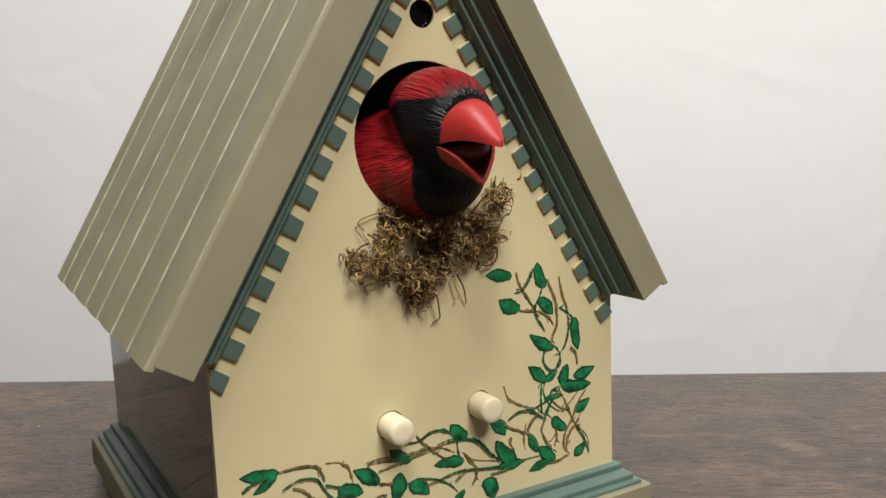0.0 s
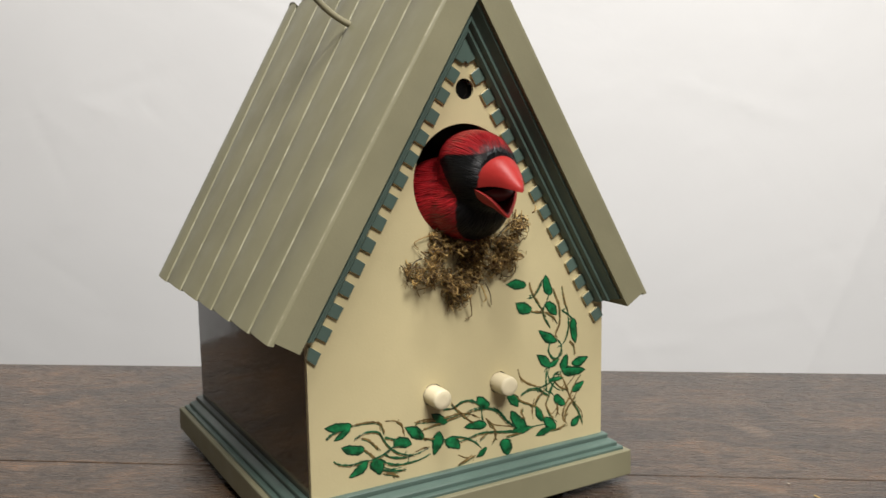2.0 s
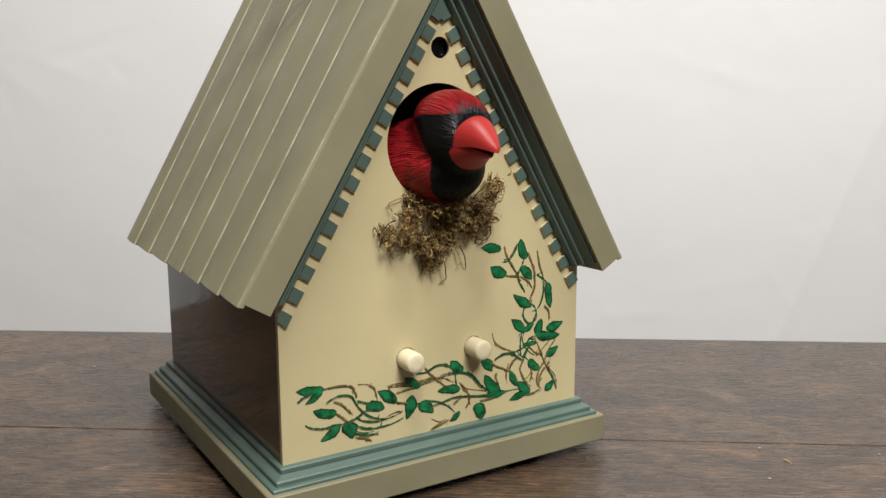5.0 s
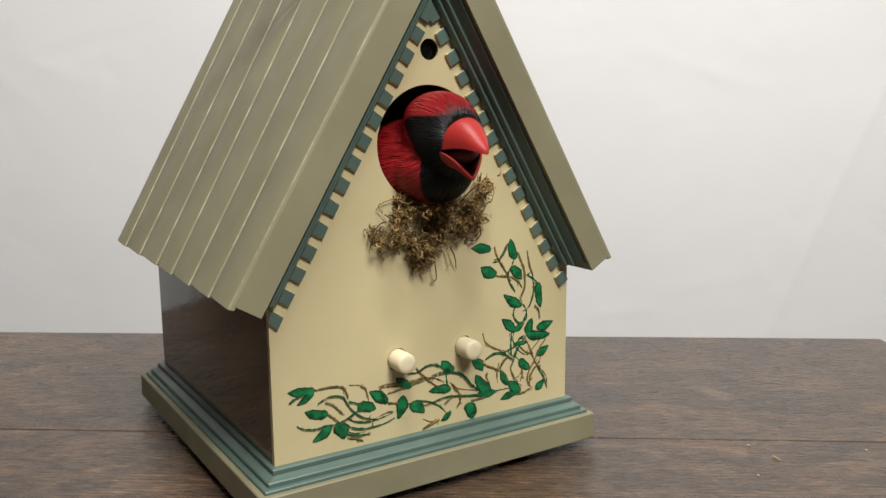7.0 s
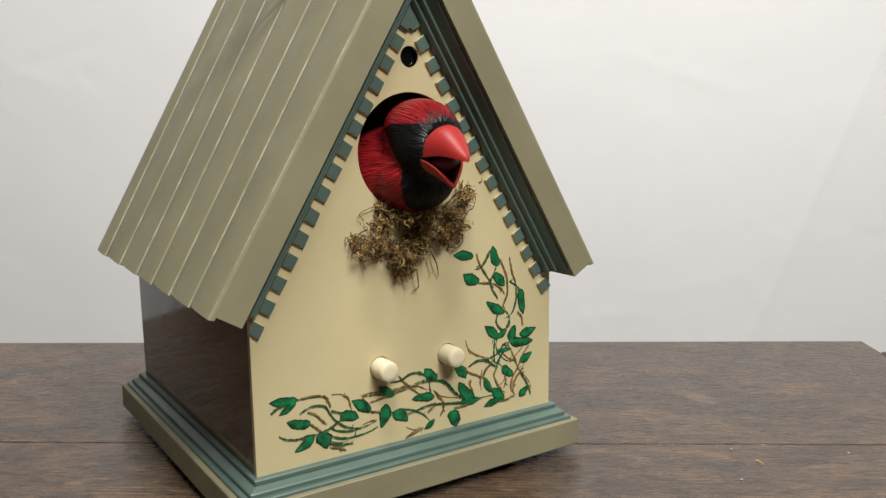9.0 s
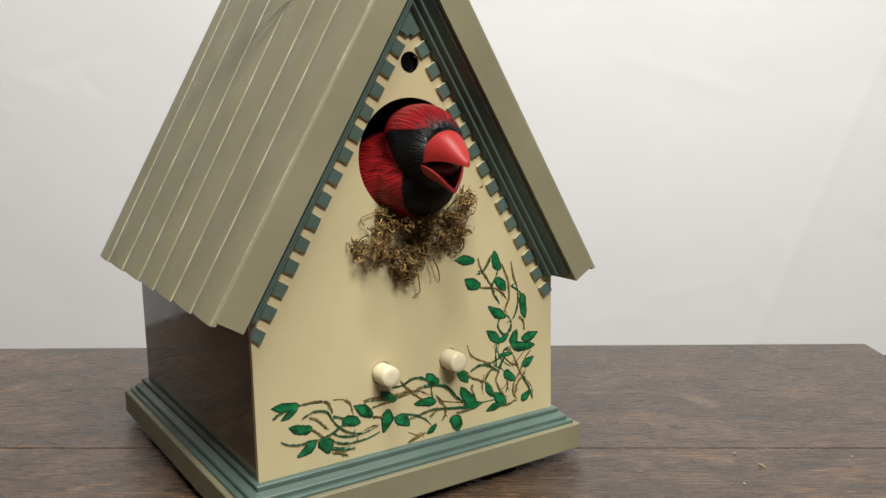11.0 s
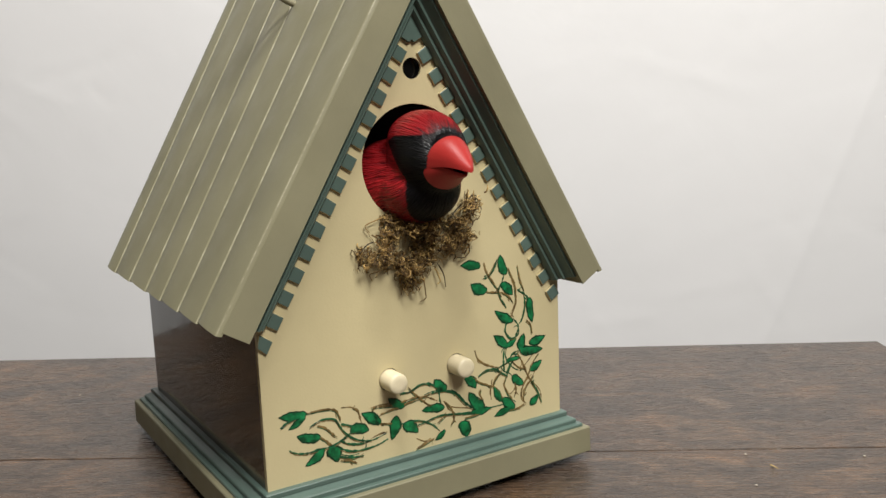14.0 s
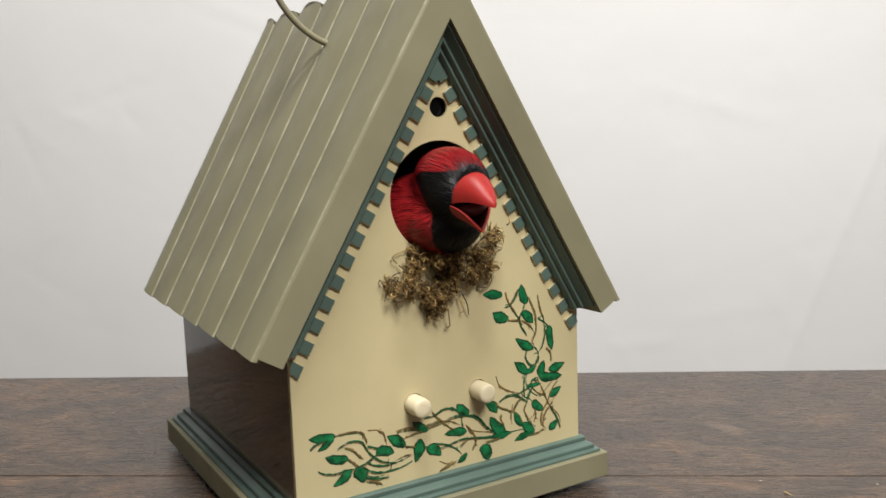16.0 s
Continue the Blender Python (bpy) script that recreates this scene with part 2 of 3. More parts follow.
def turned(profile, centre, sides=40):
    """A solid turned round the y axis through centre (x, z); profile: (y, radius)."""
    bm = bmesh.new()
    rings = [[bm.verts.new((centre[0] + r * math.cos(a), y, centre[1] + r * math.sin(a))) for a in (math.tau * k / sides for k in range(sides))] for y, r in profile]
    for a, b in zip(rings, rings[1:]):
        for k in range(sides):
            bm.faces.new((a[k], a[(k + 1) % sides], b[(k + 1) % sides], b[k]))
    bm.faces.new(rings[0])
    bm.faces.new(rings[-1])
    return bm


# ---- room, backdrop and table ----
TABLE_TURN = -35.7
TABLE = pose(0, 0, 0, 0, 0, TABLE_TURN)
BACK_EDGE, RIGHT_EDGE, PLANK = 0.254, 0.317, 0.200
SHEET_AT = 0.61


def room():
    # unseen shell added round the table; its tone sets the bounced fill
    for name, lo, hi in (("floor", (-2.6, -2.6, -0.80), (2.6, 2.6, -0.75)), ("ceiling", (-2.6, -2.6, 1.75), (2.6, 2.6, 1.80)),
                         ("wall_north", (-2.6, 2.4, -0.75), (2.6, 2.5, 1.75)), ("wall_south", (-2.6, -2.5, -0.75), (2.6, -2.4, 1.75)),
                         ("wall_east", (2.4, -2.4, -0.75), (2.5, 2.4, 1.75)), ("wall_west", (-2.5, -2.4, -0.75), (-2.4, 2.4, 1.75))):
        ob = finish(box(lo, hi), name, PLASTER)
        ob.matrix_world = TABLE
        tagged(ob, "unseen plain matt surface that bounces fill light", name.split("_")[0], kind="structure")


def backdrop():
    """A white sheet hung behind the table, with soft waves and faint slanting creases."""
    bm = bmesh.new()
    nu, nz = 420, 260
    u0, u1, z0, z1 = -0.88, 1.20, -0.75, 1.00
    creases = [(random.uniform(-0.6, 0.9), random.uniform(-0.1, 0.7), random.uniform(-1.2, 1.2), random.uniform(0.02, 0.10), random.uniform(-0.45, 0.45) * MM) for _ in range(230)]
    rows = []
    for j in range(nz + 1):
        row = []
        for i in range(nu + 1):
            u, z = u0 + (u1 - u0) * i / nu, z0 + (z1 - z0) * j / nz
            d = 1.5 * MM * noise.noise((u * 2.3, z * 1.6, 3.1)) + 1.1 * MM * noise.noise((u * 7 + 0.4 * z, z * 6, 8.0))
            for cu, cz, tilt, length, height in creases:
                along, across = (u - cu) * math.cos(tilt) + (z - cz) * math.sin(tilt), -(u - cu) * math.sin(tilt) + (z - cz) * math.cos(tilt)
                if abs(across) < 0.05 and abs(along) < length:
                    d += height * (1 - (along / length) ** 2) * math.exp(-(across / 0.006) ** 2)
            beyond = (u - 0.388) * 0.93 - z * 0.366
            d += 0.05 * max(0.0, beyond) - 0.5 * MM * math.exp(-(beyond / 0.005) ** 2)
            row.append(bm.verts.new((u, SHEET_AT + d, z)))
        rows.append(row)
    for a, b in zip(rows, rows[1:]):
        for i in range(nu):
            bm.faces.new((a[i], a[i + 1], b[i + 1], b[i]))
    ob = finish(bm, "backdrop", SHEET, smooth=180)
    solid = ob.modifiers.new("thickness", "SOLIDIFY")
    solid.thickness = 0.002
    ob.matrix_world = TABLE
    tagged(ob, "white creased sheet hung behind the table", "backdrop", kind="structure")


def table():
    top = thing("table", "dark brown wooden table top of wide planks", "table", turn=TABLE_TURN)
    v = BACK_EDGE
    while v > -0.75:
        bm = box((-0.95, v - PLANK + 0.0003, -0.030), (RIGHT_EDGE, v - 0.0003, 0.0), 0.0006, 2)
        part("plank", bm, WOOD, top)
        v -= PLANK
    side = 0.2267
    while side > -0.74:
        part("plank", box((RIGHT_EDGE + 0.0012, max(side - PLANK, -0.746) + 0.0006, -0.030), (RIGHT_EDGE + 0.30, side - 0.0006, 0.0), 0.0012, 2), WOOD, top)
        side -= PLANK
    for u in (-0.90, RIGHT_EDGE - 0.05):
        for w in (BACK_EDGE - 0.05, -0.69):
            part("leg", box((u - 0.025, w - 0.025, -0.75), (u + 0.025, w + 0.025, -0.030), 0.003), WOOD, top)


room()
backdrop()
table()

# ---- birdhouse ----
HALF, RIGHT, DEPTH, FLOOR = 0.0774, 0.0802, 0.176, 0.0253          # half width, depth and foot of the walls
SLOPE = math.atan2(144, 86)
EAVE = (0.0965, 0.100)                              # outer lower edge of the roof
THICK = 0.0133
ROOF_FRONT, ROOF_BACK = -0.013, 0.188
DOWN = Vector((math.cos(SLOPE), 0, -math.sin(SLOPE)))
OUT = Vector((math.sin(SLOPE), 0, math.cos(SLOPE)))
APEX = EAVE[1] + EAVE[0] * math.tan(SLOPE)          # outer ridge height
INNER = APEX - THICK / math.cos(SLOPE)              # underside at the ridge
VENT, VENT_R = (0.0005, 0.198), 0.0046
HOLE, HOLE_R = (0.0, 0.157), 0.0260
KNOBS, KNOB_R = ((-0.0180, 0.0620), (0.0177, 0.0622)), 0.0048

FLARE = 0.0018                                      # the left side stands a little wider at the back

house = thing("birdhouse", "cream birdhouse with olive roof and painted ivy", "birdhouse")


def front_wall():
    """A gabled board with round holes for the bird, the vent and the two buttons."""
    top = INNER - 0.0012
    side_top = top - HALF * math.tan(SLOPE)
    outer = [(-HALF, FLOOR), (RIGHT, FLOOR), (RIGHT, side_top - 0.0032), (0, top), (-HALF, side_top)]
    loops = [outer]
    for (cx, cz), r, n in ((HOLE, HOLE_R, 72), (VENT, VENT_R, 32), (KNOBS[0], KNOB_R + 0.0004, 32), (KNOBS[1], KNOB_R + 0.0004, 32)):
        loops.append([(cx + r * math.cos(math.tau * k / n), cz + r * math.sin(math.tau * k / n)) for k in range(n)])
    bm = bmesh.new()
    front, edges = [], []
    for loop in loops:
        vs = [bm.verts.new((x, 0, z)) for x, z in loop]
        front.append(vs)
        edges += [bm.edges.new((vs[i], vs[(i + 1) % len(vs)])) for i in range(len(vs))]
    bmesh.ops.triangle_fill(bm, edges=edges, use_beauty=True, use_dissolve=False)
    faces = bm.faces[:]
    back = {v: bm.verts.new(v.co + Vector((0, 0.0024, 0))) for vs in front for v in vs}
    for f in faces:
        bm.faces.new([back[v] for v in f.verts][::-1])
    for vs in front:
        for i in range(len(vs)):
            a, b = vs[i], vs[(i + 1) % len(vs)]
            bm.faces.new((a, b, back[b], back[a]))
    return part("front_wall", bm, CREAM, house, "cream front wall with round bird hole")


front = front_wall()


def walls():
    top = INNER - 0.0012
    side_top = top - HALF * math.tan(SLOPE)
    for s in (-1, 1):
        lo, hi = (-HALF, -HALF + 0.004) if s < 0 else (RIGHT - 0.004, RIGHT)
        bm = box((lo, 0.0024, FLOOR), (hi, DEPTH - 0.004, side_top + (0.004 if s < 0 else 0.0)), 0.0)
        for vert in bm.verts:
            if s < 0 and vert.co.y > 0.1:
                vert.co.x -= FLARE
        part("side_wall", bm, SIDE, house, "glossy olive-brown side wall")
    outline = [(-HALF, FLOOR), (RIGHT, FLOOR), (RIGHT, side_top - 0.0032), (0, top), (-HALF, side_top)]
    part("back_wall", prism(outline, DEPTH - 0.004, DEPTH, lambda a, b, c: (a, c, b)), CREAM, house)
    # added near-black sheet behind the hole, in place of the shade inside
    part("hole_shade_panel", box((-0.029, 0.040, 0.10), (0.029, 0.043, 0.182)), INSIDE_SHADE, house, "added dark panel standing in for the shade inside")


def stepped(profile, left):
    """A closed block over the foot of the walls; profile: (overhang, height) from below, left: less overhang there."""
    bm = bmesh.new()
    rings = []
    for out, z in profile:
        x0, x1, y0, y1 = -HALF - out + left, RIGHT + out, -out, DEPTH + out
        rings.append([bm.verts.new(p) for p in ((x0, y0, z), (x1, y0, z), (x1, y1, z), (x0 - left - FLARE, y1, z))])
    for a, b in zip(rings, rings[1:]):
        for k in range(4):
            bm.faces.new((a[k], a[(k + 1) % 4], b[(k + 1) % 4], b[k]))
    bm.faces.new(rings[0])
    bm.faces.new(rings[-1])
    sharp = [e for e in bm.edges if abs(e.verts[0].co.z - e.verts[1].co.z) > 0.0001]
    bmesh.ops.bevel(bm, geom=sharp, offset=0.0006, segments=2, profile=0.5, affect="EDGES")
    return bm


def base():
    part("base", stepped([(0.0108, 0.0046), (0.0111, 0.0050), (0.0109, 0.0173), (0.0105, 0.0177)], 0.0008), OLIVE, house, "olive plinth")
    for profile in ([(0.0083, 0.0177), (0.0083, 0.0189), (0.0079, 0.0193), (0.0055, 0.0194)],
                    [(0.0060, 0.0194), (0.0060, 0.0211), (0.0055, 0.0216), (0.0040, 0.0222), (0.0022, 0.0232)],
                    [(0.0027, 0.0232), (0.0027, 0.0250), (0.0023, 0.0254), (0.0002, 0.0256)]):
        part("base_moulding", stepped(profile, 0.0008), TRIM, house, "stepped grey-green moulding")
    for x in (-0.062, 0.060):
        for y in (0.016, 0.160):
            bm = bmesh.new()
            bmesh.ops.create_cone(bm, cap_ends=True, segments=24, radius1=0.007, radius2=0.008, depth=0.0046, matrix=Matrix.Translation((x, y, 0.0023)))
            part("foot", bm, RUBBER, house, "black rubber foot")


def roof():
    """Two slabs whose tops are lapped boards running down the slope; the front rim is plain."""
    length = EAVE[0] / math.cos(SLOPE)
    ridge = Vector((0, 0, APEX))
    for s in (-1, 1):
        flip = lambda v: Vector((s * v.x, v.y, v.z))
        to3 = lambda a, b, c: flip(ridge + DOWN * a - OUT * b + Vector((0, c + (0.030 * (1 - a / length) if c > 0.18 else 0.0), 0)))
        # slab: a runs down the slope, b into it
        slab = [(0.0012 * math.tan(SLOPE), 0.0012), (length, 0.0012), (length, THICK), (THICK * math.tan(SLOPE), THICK)]
        panel = part("roof_panel", prism(slab, ROOF_FRONT - 0.0006, ROOF_BACK, to3), OLIVE, house, "olive roof slope")
        # boards lie wider apart at the ridge than at the eave; their upper ends are rounded
        at_ridge = (ROOF_FRONT - 0.0004, 0.022, 0.054, 0.091, 0.122, 0.158, 0.200, 0.2195)
        at_eave = (ROOF_FRONT - 0.0004, 0.012, 0.040, 0.0694, 0.0974, 0.132, 0.166, ROOF_BACK + 0.001)
        fan = lambda a, b, c: flip(ridge + DOWN * a - OUT * b + Vector((0, c, 0)))
        across = (0.0, 0.012, 0.05, 0.13, 0.25, 0.4, 0.55, 0.7, 0.82, 0.92, 0.985, 1.0)
        steps = 6
        for r0, r1, e0, e1 in zip(at_ridge, at_ridge[1:], at_eave, at_eave[1:]):
            bm = bmesh.new()
            rows = []
            for i in range(steps + 1):
                t = i / steps
                y0, y1 = r0 + (e0 - r0) * t, r1 + (e1 - r1) * t
                ring = []
                for q in across:
                    crown = 0.0013 * math.sin(math.pi * q) ** 0.8 + 0.0004 * (1 - q)
                    edge = 0.0003 if q == 0.0 else 0.0
                    tip = 0.0026 - 0.0062 * math.sin(math.pi * q) ** 0.55 if i == 0 else 0.0
                    foot = 0.0014 + 0.0012 * (0.5 - q) if i == steps else 0.0
                    ring.append(bm.verts.new(fan(length * t + tip + foot, -crown + edge, y0 + (y1 - y0) * q)))
                for q in (1.0, 0.0):
                    tip = 0.0026 if i == 0 else 0.0
                    ring.append(bm.verts.new(fan(length * t + tip + (0.0014 if i == steps else 0.0), 0.0020, y0 + (y1 - y0) * q)))
                rows.append(ring)
            m = len(rows[0])
            # index 1 puts the painted highlight and wear on each front edge
            for a, b in zip(rows, rows[1:]):
                for i in range(m):
                    bm.faces.new((a[i], a[(i + 1) % m], b[(i + 1) % m], b[i])).material_index = int(i == 0)
            bm.faces.new(rows[0])
            bm.faces.new(rows[-1])
            part("roof_board", bm, [OLIVE, LIT_WORN_EDGE], panel, smooth=50)
        # moulding under the slab, against the wall
        under = lambda a, b, c: flip(Vector((0, 0, INNER)) + DOWN * a - OUT * b + Vector((0, c, 0)))
        end = 0.1615
        # (height under the roof, forward) of each run: deep cove, bead, fillet
        for run in ([(0.0, -0.0112), (0.0012, -0.0112), (0.0026, -0.0078), (0.0036, -0.0064), (0.0036, 0.0010), (0.0, 0.0010)],
                    [(0.0036, -0.0070), (0.0046, -0.0070), (0.0050, -0.0064), (0.0056, -0.0042), (0.0056, 0.0010), (0.0036, 0.0010)],
                    [(0.0056, -0.0044), (0.0068, -0.0044), (0.0078, -0.0030), (0.0080, -0.0012), (0.0080, 0.0010), (0.0056, 0.0010)]):
            bm = bmesh.new()
            top = [bm.verts.new(under(b * math.tan(SLOPE), b, y)) for b, y in run]
            low = [bm.verts.new(under(end - 0.25 * b, b, y)) for b, y in run]
            for i in range(len(run)):
                k = (i + 1) % len(run)
                bm.faces.new((top[i], top[k], low[k], low[i]))
            bm.faces.new(top)
            bm.faces.new(low)
            part("gable_moulding", bm, TRIM, house, "grey-green gable moulding", smooth=30)
        # dentils: fourteen shallow blocks along the gable, cream on their edges
        first, reach = (0.0335, 0.0140) if s < 0 else (0.0340, 0.0136)
        for k in range(14):
            a = first + 0.01035 * k
            wob = 0.0002 * math.sin(5.1 * k + s)
            blk = [(a - 0.0062, 0.0074), (a + wob, 0.0074), (a, reach + wob), (a - 0.0059 + wob, reach)]
            bm = prism(blk, -0.0015, 0.0002, under, 0.0004)
            for vert in bm.verts:
                vert.co.x = max(-HALF - 0.0003, min(RIGHT + 0.0003, vert.co.x))
            bm.normal_update()
            for f in bm.faces:
                f.material_index = int(abs(f.normal.y) < 0.4)
            part("dentil", bm, [TRIM, CREAM], house)
    apex = [(0, INNER - 0.001), (-0.0120, INNER - 0.0200), (-0.0075, 0.2128), (-0.0060, 0.2117), (-0.0012, 0.2089), (-0.0005, 0.2098), (0.0005, 0.2098), (0.0012, 0.2089), (0.0060, 0.2117), (0.0075, 0.2128), (0.0120, INNER - 0.0200)]
    part("apex_block", prism(apex, -0.0019, 0.0002, lambda a, b, c: (a, c, b)), TRIM, house)


def buttons():
    for c in KNOBS:
        bm = turned([(0.003, KNOB_R), (-0.0078, KNOB_R * 0.97), (-0.0087, KNOB_R * 0.91), (-0.0091, KNOB_R * 0.80), (-0.0092, KNOB_R * 0.4)], c)
        part("button", bm, KNOB, house, "ivory push button", smooth=50)


def eyelet():
    """A dark glossy lens sunk into the small round opening of the gable."""
    bm = turned([(0.0100, 0.0002), (0.0085, 0.0022), (0.0050, 0.0034), (0.0020, 0.0040), (0.0010, 0.00455), (0.0030, 0.00455)], VENT, 36)
    part("sensor_lens", bm, LENS, house, "dark glossy round lens in the gable", smooth=60)


def handle():
    """A round wire ring through the roof ridge, for hanging."""
    bm = bmesh.new()
    c, r = 0.2795, 0.0476
    pts = [(r * math.sin(a), 0.083, c - r * math.cos(a)) for a in (math.radians(19 + 322 * k / 60) for k in range(61))]
    tube(bm, pts, 0.0017, 10)
    part("wire_handle", bm, WIRE, house, "olive painted wire hanging ring", smooth=60)


walls()
base()
roof()
buttons()
eyelet()
handle()


# painted ivy: thin raised strokes on the front wall, millimetres across and up
def stroke(material, points, wide, lift):
    line = smooth_line([(x * MM, -lift, z * MM) for x, z in points], 9)
    bm = bmesh.new()
    rows = []
    for i, p in enumerate(line):
        way = (line[min(i + 1, len(line) - 1)] - line[max(i - 1, 0)]).normalized()
        side = Vector((-way.z, 0, way.x))
        t = i / (len(line) - 1)
        w = wide * (0.40 + 0.75 * math.sin(math.pi * (0.10 + 0.84 * t)) + 1.0 * noise.noise((p.x * 800, p.z * 800, 1.0)))
        rows.append([bm.verts.new(p - side * w), bm.verts.new(p - side * w * 0.6 + Vector((0, -0.00010, 0))), bm.verts.new(p + side * w * 0.6 + Vector((0, -0.00010, 0))), bm.verts.new(p + side * w)])
    for a, b in zip(rows, rows[1:]):
        for k in range(4):
            bm.faces.new((a[k], a[(k + 1) % 4], b[(k + 1) % 4], b[k]))
    bm.faces.new(rows[0])
    bm.faces.new(rows[-1])
    part("ivy_stem", bm, material, front, smooth=60)


def stem(material, *points):
    """A main stroke and, beside it, a thinner broken one in the other colour."""
    stroke(material, points, 0.00046, 0.00008)
    other = STEM_GREEN if material == STEM_BROWN else STEM_BROWN
    dx, dz = random.uniform(-0.5, 0.5), -random.uniform(0.5, 0.8)
    cut = points[:-1] if len(points) > 3 and random.random() < 0.6 else points
    stroke(other, [(x + dx, z + dz) for x, z in cut], 0.00024, 0.00003)
    k = random.randrange(len(points) - 1)
    (x0, z0), (x1, z1) = points[k], points[k + 1]
    a = math.atan2(z1 - z0, x1 - x0) + random.choice((-1, 1)) * random.uniform(0.5, 0.9)
    size = random.uniform(1.6, 3.0)
    stroke(material, [(x0, z0), (x0 + 0.5 * size * math.cos(a), z0 + 0.5 * size * math.sin(a)), (x0 + size * math.cos(a + 0.3), z0 + size * math.sin(a + 0.3))], 0.00026, 0.00006)


def fine_stem(material, *points):
    """One thin stroke of the tangle between the main stems."""
    stroke(material, points, 0.00031, 0.00005)


def leaf(root, tip, width):
    """A pointed leaf, slightly domed, over its own darker outline."""
    root, tip = Vector((root[0], 0, root[1])) * MM, Vector((tip[0], 0, tip[1])) * MM
    way = tip - root
    side = Vector((-way.z, 0, way.x)).normalized() * (width * MM * 0.65)
    bend = random.choice((-1, 1)) * random.uniform(0.15, 0.4)
    wave = random.uniform(0, 6)
    bm = bmesh.new()
    n = 22
    for grow, rise, lift, index in ((1.24, 0.0, 0.00010, 1), (0.86, 0.0002, 0.00020, 0)):
        left, mid, right = [], [], []
        for k in range(n + 1):
            t = k / n
            w = 1.75 * t ** 0.55 * (1 - t) ** 0.8 if 0 < k < n else 0.03
            w *= grow * (1 + 0.10 * math.sin(9 * t + wave) + 0.05 * math.sin(27 * t + 2 * wave))
            c = root + way * (t * (1 + 0.10 * (index == 1)) - 0.04 * (index == 1)) + side * bend * 3 * t * (1 - t) + side * bend * t * t
            left.append(bm.verts.new(c + side * w * 1.05 + Vector((0, -lift, 0))))
            mid.append(bm.verts.new(c + Vector((0, -lift - rise * math.sin(math.pi * t), 0))))
            right.append(bm.verts.new(c - side * w * 0.95 + Vector((0, -lift, 0))))
        for k in range(n):
            for quad in ((left[k], left[k + 1], mid[k + 1], mid[k]), (mid[k], mid[k + 1], right[k + 1], right[k])):
                bm.faces.new(quad).material_index = index
    part("ivy_leaf", bm, [LEAF, LEAF_RIM], front, smooth=60)


stem(STEM_BROWN, (-58.2, 55.3), (-53.0, 55.4), (-47.8, 54.9), (-44.4, 53.2), (-42.7, 48.5))
stem(STEM_GREEN, (-57.2, 49.0), (-53.2, 50.7), (-49.3, 50.9), (-45.4, 49.6), (-42.8, 45.2), (-38.9, 40.5), (-33.5, 37.4), (-28.0, 36.2), (-20.7, 37.7))
stem(STEM_BROWN, (-53.8, 48.8), (-50.7, 47.4), (-47.4, 44.1), (-44.9, 41.8))
stem(STEM_BROWN, (-52.8, 43.5), (-49.7, 40.8), (-47.7, 38.6))
stem(STEM_GREEN, (-67.0, 41.0), (-64.0, 39.1), (-59.0, 37.9), (-53.8, 38.2), (-48.5, 38.2), (-43.1, 39.6), (-37.5, 42.2), (-32.0, 42.0))
stem(STEM_GREEN, (-44.5, 36.6), (-39.2, 33.8), (-32.3, 32.9), (-25.2, 33.4), (-20.0, 34.9))
stem(STEM_GREEN, (-43.6, 39.7), (-39.1, 37.1), (-33.6, 35.9), (-29.4, 36.2))
stem(STEM_GREEN, (-44.7, 32.7), (-39.3, 30.9), (-32.4, 30.1))
stem(STEM_BROWN, (-43.9, 30.7), (-39.4, 29.4), (-36.1, 27.5))
stem(STEM_GREEN, (-42.8, 47.0), (-38.8, 45.6), (-35.5, 44.1))
stem(STEM_BROWN, (-37.1, 53.0), (-34.4, 51.1), (-33.0, 45.7))
stem(STEM_GREEN, (-70.2, 51.6), (-67.2, 53.2), (-63.3, 54.3))
stem(STEM_BROWN, (-23.5, 42.8), (-19.8, 41.8), (-15.4, 41.1))
stem(STEM_GREEN, (-13.4, 40.1), (-8.9, 40.0), (-2.9, 39.3), (3.1, 36.1), (7.1, 32.4))
stem(STEM_BROWN, (3.9, 29.0), (-0.1, 27.7), (-5.7, 26.2))
stem(STEM_GREEN, (-6.6, 37.3), (0.1, 38.1), (6.3, 39.2), (12.6, 38.8), (20.6, 37.4), (30.4, 36.5), (37.2, 36.8), (47.5, 36.7))
stem(STEM_BROWN, (-28.0, 51.1), (-21.8, 50.4), (-16.0, 49.8), (-11.0, 50.4), (-5.7, 50.9), (0.4, 50.0), (6.5, 46.9))
stem(STEM_BROWN, (-23.3, 47.0), (-16.1, 47.9), (-10.2, 48.9), (-4.2, 49.6), (3.4, 51.0))
stem(STEM_GREEN, (3.4, 51.0), (9.7, 50.9), (15.9, 48.9), (19.7, 44.8), (23.2, 41.0), (27.1, 38.3))
stem(STEM_BROWN, (-8.5, 56.6), (-5.6, 52.8), (-1.2, 48.4), (2.4, 45.0))
stem(STEM_GREEN, (-13.0, 54.2), (-7.1, 54.4), (-2.5, 56.2), (2.0, 55.9), (5.7, 53.9), (7.5, 51.6), (8.0, 46.6), (8.9, 43.7))
stem(STEM_BROWN, (10.5, 45.6), (14.2, 41.2), (15.4, 36.2), (13.4, 33.0))
stem(STEM_BROWN, (6.2, 35.9), (9.4, 38.0), (11.0, 39.9))
stem(STEM_GREEN, (14.4, 50.6), (18.5, 47.0), (22.3, 42.4), (25.8, 39.7))
stem(STEM_BROWN, (21.5, 34.9), (27.1, 34.9), (32.1, 35.5))
stem(STEM_BROWN, (28.5, 66.9), (30.0, 62.5), (34.0, 59.0), (39.0, 57.0))
